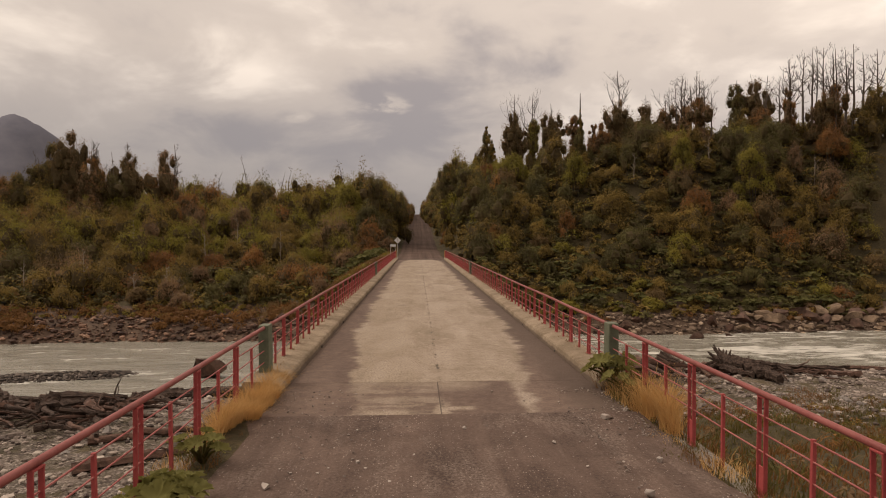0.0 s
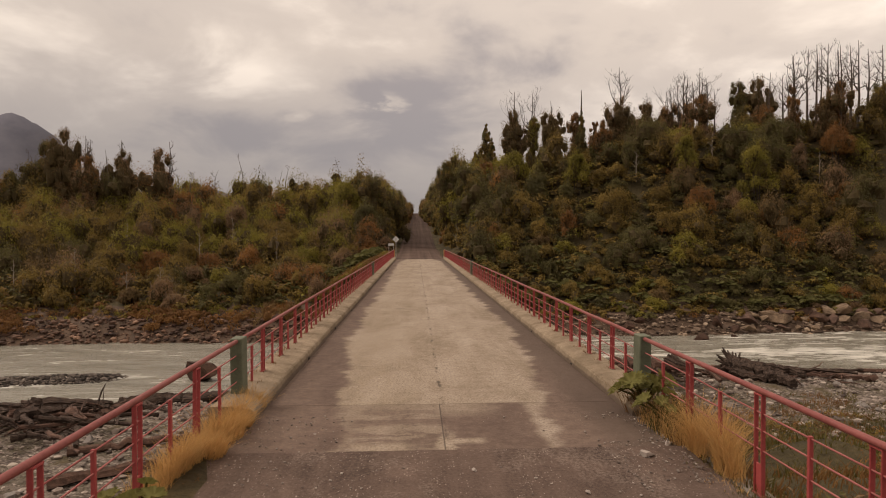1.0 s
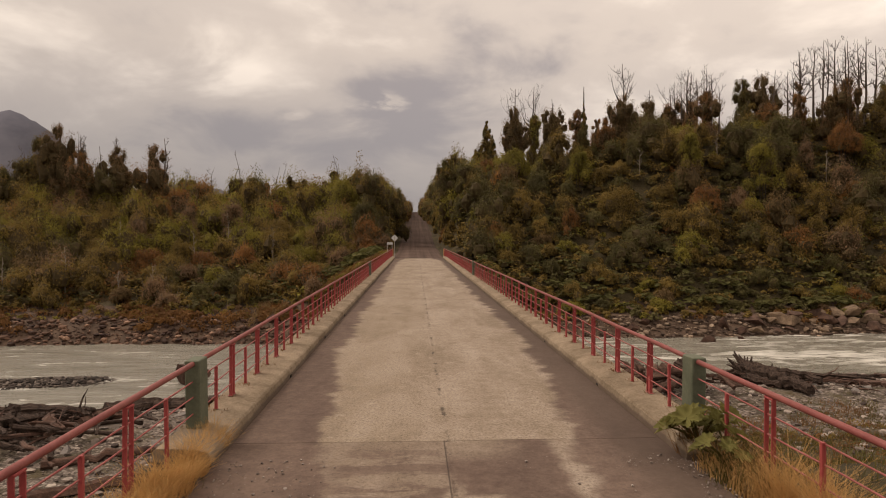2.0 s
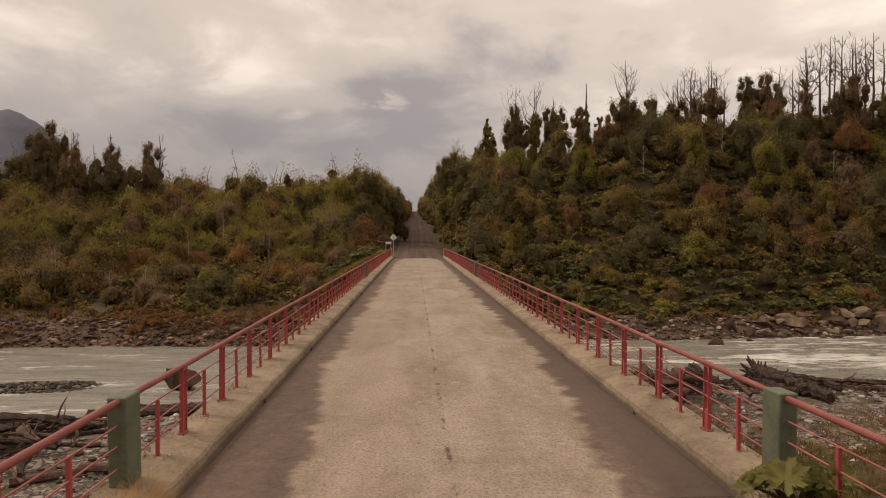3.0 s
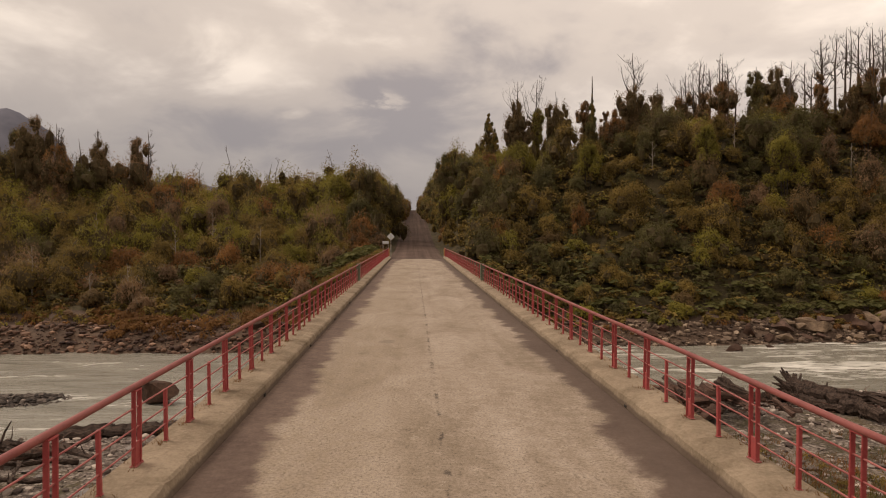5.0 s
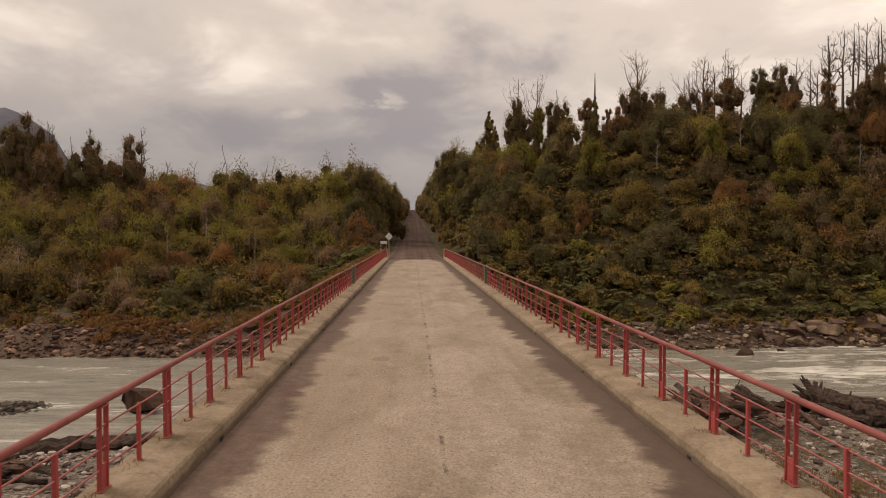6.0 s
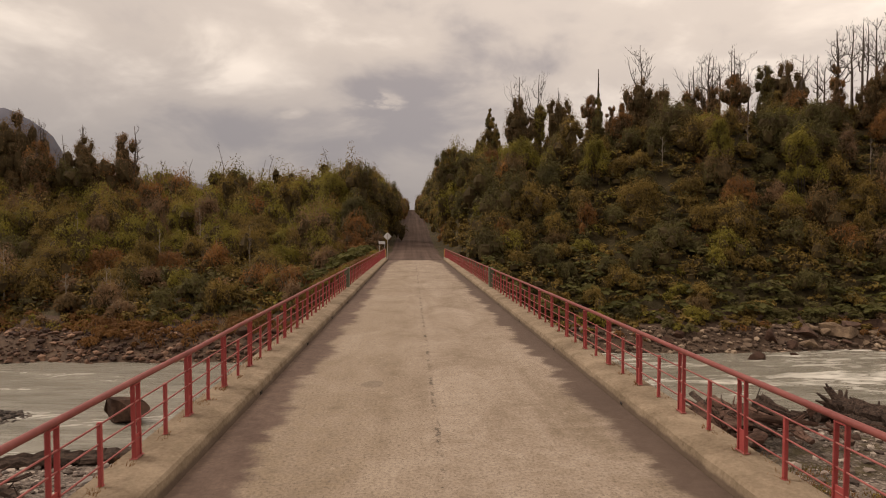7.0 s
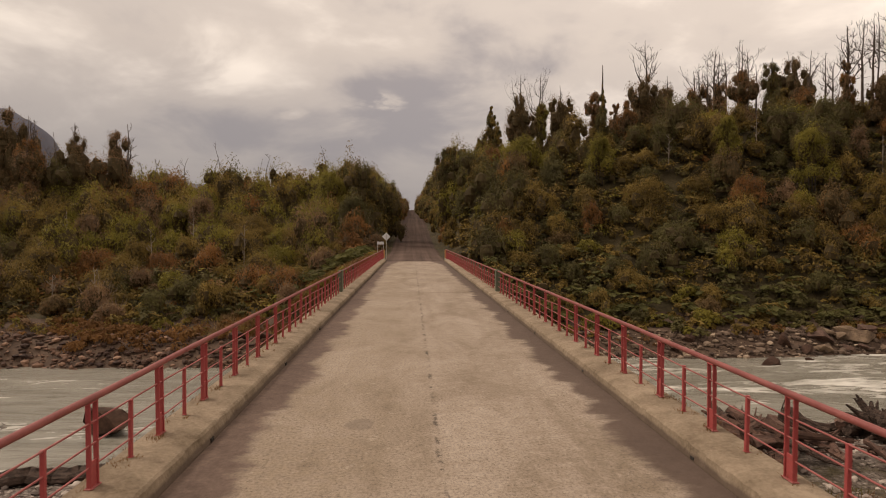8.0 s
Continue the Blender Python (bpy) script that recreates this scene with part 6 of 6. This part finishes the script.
# the great stump and its heap on the right-hand bar
log(600, on(22.7, 45.6, 1.1), on(23.4, 39.4, 0.40), 0.50, 0.34, M_DRIFT, "huge dark uprooted trunk lying on gravel", 16, 5, "uprooted_trunk")
log(601, on(23.3, 46.2, 1.1), on(25.6, 41.2, 0.5), 0.42, 0.22, M_DRIFT, "dark split trunk beside the uprooted one", 7, 4, "uprooted_trunk")
log(602, on(22.3, 44.6, 0.5), on(22.6, 41.0, 0.25), 0.32, 0.20, M_DRIFT, "dark split trunk beside the uprooted one", 5, 4, "uprooted_trunk")
DRIFT_RND = random.Random(17)
for k in range(26):
    x, y, a = DRIFT_RND.uniform(21.5, 29.0), DRIFT_RND.uniform(43.5, 49.5), DRIFT_RND.uniform(-0.7, 0.9)
    ln = DRIFT_RND.uniform(1.6, 4.2)
    z = DRIFT_RND.uniform(0.1, 0.75)
    log(610 + k, on(x, y, z), on(x + ln * math.cos(a), y + ln * math.sin(a), z * 0.5 + DRIFT_RND.uniform(0, 0.5)), 0.07 + 0.26 * DRIFT_RND.random() ** 2, DRIFT_RND.uniform(0.05, 0.10), M_DRIFT if k % 4 else M_DRIFT2, "dark driftwood branch heaped by the uprooted trunk", 0, 2)
log(630, on(29.2, 46.6, 0.3), on(30.0, 40.6, 0.25), 0.22, 0.3, M_DRIFT2, "brown weathered log on the gravel", 0, 2)
log(631, on(33.5, 47.0, 0.2), on(36.8, 45.2, 0.2), 0.18, 0.12, M_DRIFT2, "brown weathered log on the gravel", 0, 2)
# heap close to the bridge on the same side
for k in range(40):
    x, y, a = DRIFT_RND.uniform(12.8, 18.5), DRIFT_RND.uniform(39.5, 49.5), DRIFT_RND.uniform(-2.9, 0.9)
    ln = DRIFT_RND.uniform(1.0, 3.3)
    z = DRIFT_RND.uniform(0.1, 1.5)
    log(640 + k, on(x, y, z), on(x + ln * math.cos(a), y + ln * math.sin(a), z * 0.5 + DRIFT_RND.uniform(0, 0.5)), 0.12 + 0.38 * DRIFT_RND.random() ** 1.6, DRIFT_RND.uniform(0.06, 0.16), (M_DRIFT2, M_DRIFT, M_DRIFT2, M_DRIFT2)[k % 4], "reddish brown driftwood heaped by the bridge", 6 if k % 6 == 0 else 0, 2)
# the heap on the left-hand bar
for k in range(84):
    x, y, a = DRIFT_RND.uniform(-27.5, -15.6), DRIFT_RND.uniform(30.6, 38.2), DRIFT_RND.uniform(-1.2, 1.4)
    ln = DRIFT_RND.uniform(1.2, 3.6)
    z = DRIFT_RND.uniform(0.05, 0.95)
    log(670 + k, on(x, y, z), on(x + ln * math.cos(a), y + ln * math.sin(a), z * 0.4 + DRIFT_RND.uniform(0, 0.5)), 0.07 + 0.32 * DRIFT_RND.random() ** 2, DRIFT_RND.uniform(0.05, 0.12), M_DRIFT if k % 3 else M_DRIFT2, "dark tangled driftwood heaped on the gravel bar", 7 if k % 9 == 0 else 0, 3)
log(710, on(-26.6, 38.0, 1.2), on(-23.2, 35.5, 0.4), 0.5, 0.3, M_DRIFT, "dark root stump standing on the bar", 10, 2, "uprooted_trunk")
log(711, (-13.0, 44.6, -8.45), (-20.6, 43.7, -8.5), 0.42, 0.36, M_DRIFT, "long dark log at the water's edge", 0, 1)
log(712, on(-15.8, 29.0, 0.2), on(-11.0, 31.5, 0.2), 0.2, 0.15, M_DRIFT2, "brown log lying on the gravel", 0, 1)
log(713, on(-14.6, 25.5, 0.2), on(-10.2, 28.4, 0.2), 0.24, 0.16, M_DRIFT2, "brown log lying on the gravel", 0, 1)
log(714, on(-11.5, 36.0, 0.15), on(-8.5, 38.0, 0.15), 0.12, 0.08, M_DRIFT2, "thin brown branch lying on the gravel", 0, 1)

def twig_litter():
    """Thin broken branches and roots tangled over the three heaps."""
    rng = np.random.default_rng(52)
    tubes = []
    for x0, x1, y0, y1, count, rise in ((-27.5, -17.0, 31.5, 39.0, 150, 0.55), (22.5, 29.5, 40.0, 49.0, 90, 0.35), (12.5, 18.5, 39.5, 49.5, 110, 0.8)):
        for _ in range(count):
            p = Vector(on(rng.uniform(x0, x1), rng.uniform(y0, y1), rng.uniform(0.05, rise)))
            d = Vector((rng.normal(), rng.normal() * 0.7, rng.normal() * 0.16)).normalized() * rng.uniform(0.7, 2.4)
            r = rng.uniform(0.03, 0.085)
            kink = Vector(rng.normal(size=3)) * 0.12
            tubes.append(tube([p, p + d * 0.35 + kink, p + d * 0.7 - kink * 0.6, p + d], [r, r * 0.85, r * 0.65, r * 0.3], 5))
    v, f = join_tubes(tubes)
    ob = new("twigs", array_mesh("twigs", v, f, [M_DRIFT2, M_DRIFT], (np.arange(len(f)) // (len(f) // 40)) % 3 // 2, False))
    return tagged(ob, "tangle of broken branches over the driftwood", "driftwood", kind="stuff")


twig_litter()

# ---- signs at the far end ----
def plate(name, w, h, diamond, mat, parent, z, label):
    bm = bmesh.new()
    box(bm, -w / 2, w / 2, -0.006, 0.006, -h / 2, h / 2, 0.004)
    if diamond:
        bmesh.ops.rotate(bm, verts=bm.verts, cent=(0, 0, 0), matrix=Matrix.Rotation(radians(45), 3, "Y"))
    bmesh.ops.translate(bm, verts=bm.verts, vec=(0, 0, z))
    return part(name, bm, mat, parent, label)


sign = thing("road_sign", "grey back of a diamond warning sign on a post", "road sign", pose(-2.97, 81.0, -0.1, 0, 0, 4))
plate("panel", 0.62, 0.62, True, M_SIGN, sign, 2.42, "unpainted grey diamond panel back")
part("post", box(bmesh.new(), -0.035, 0.035, -0.05, -0.008, 0, 2.75, 0.004), M_SIGNPOST, sign)
board = thing("name_board", "low white board on two short posts", "road sign", pose(-3.60, 81.6, -0.4, 0, 0, 6))
plate("panel", 0.72, 0.30, False, M_SIGN, board, 2.05, "pale rectangular panel")
for s in (-0.3, 0.3):
    part("post", box(bmesh.new(), s - 0.03, s + 0.03, 0.008, 0.05, 0, 2.15, 0.004), M_SIGNPOST, board)


# ---- distant mountains ----
def mountain(name, x0, x1, y, height, seed, label):
    xs, ts = np.linspace(x0, x1, 90), np.linspace(0, 1, 14)
    gx, gt = np.meshgrid(xs, ts)
    u = (gx - x0) / (x1 - x0)
    ridge = height(u) * (1 + 0.10 * (fbm(u * 14, u * 0, 4, seed) - 0.5))
    gz = ridge * (1 - np.abs(gt - 0.5) * 2) ** 0.8 * (1 + 0.16 * (fbm(gx * 0.012, gt * 9, 4, seed + 3) - 0.5)) - 5
    gy = y + (gt - 0.5) * 1100
    i = np.arange(gx.size).reshape(gx.shape)
    f = np.stack([i[:-1, :-1], i[:-1, 1:], i[1:, 1:], i[1:, :-1]], -1).reshape(-1, 4)
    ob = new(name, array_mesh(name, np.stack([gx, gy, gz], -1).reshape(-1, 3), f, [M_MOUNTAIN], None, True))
    return tagged(ob, label, "mountain", kind="structure")


mountain("backdrop", -3300, -1120, 2700, lambda u: 430 * np.exp(-((u - 0.775) / 0.085) ** 4) * 1.0 * smooth01(u, 1.0, 0.78) ** 0.8 + 260 * np.exp(-((u - 0.52) / 0.25) ** 2), 7, "mountain beyond the forest, coloured blue-grey for haze")
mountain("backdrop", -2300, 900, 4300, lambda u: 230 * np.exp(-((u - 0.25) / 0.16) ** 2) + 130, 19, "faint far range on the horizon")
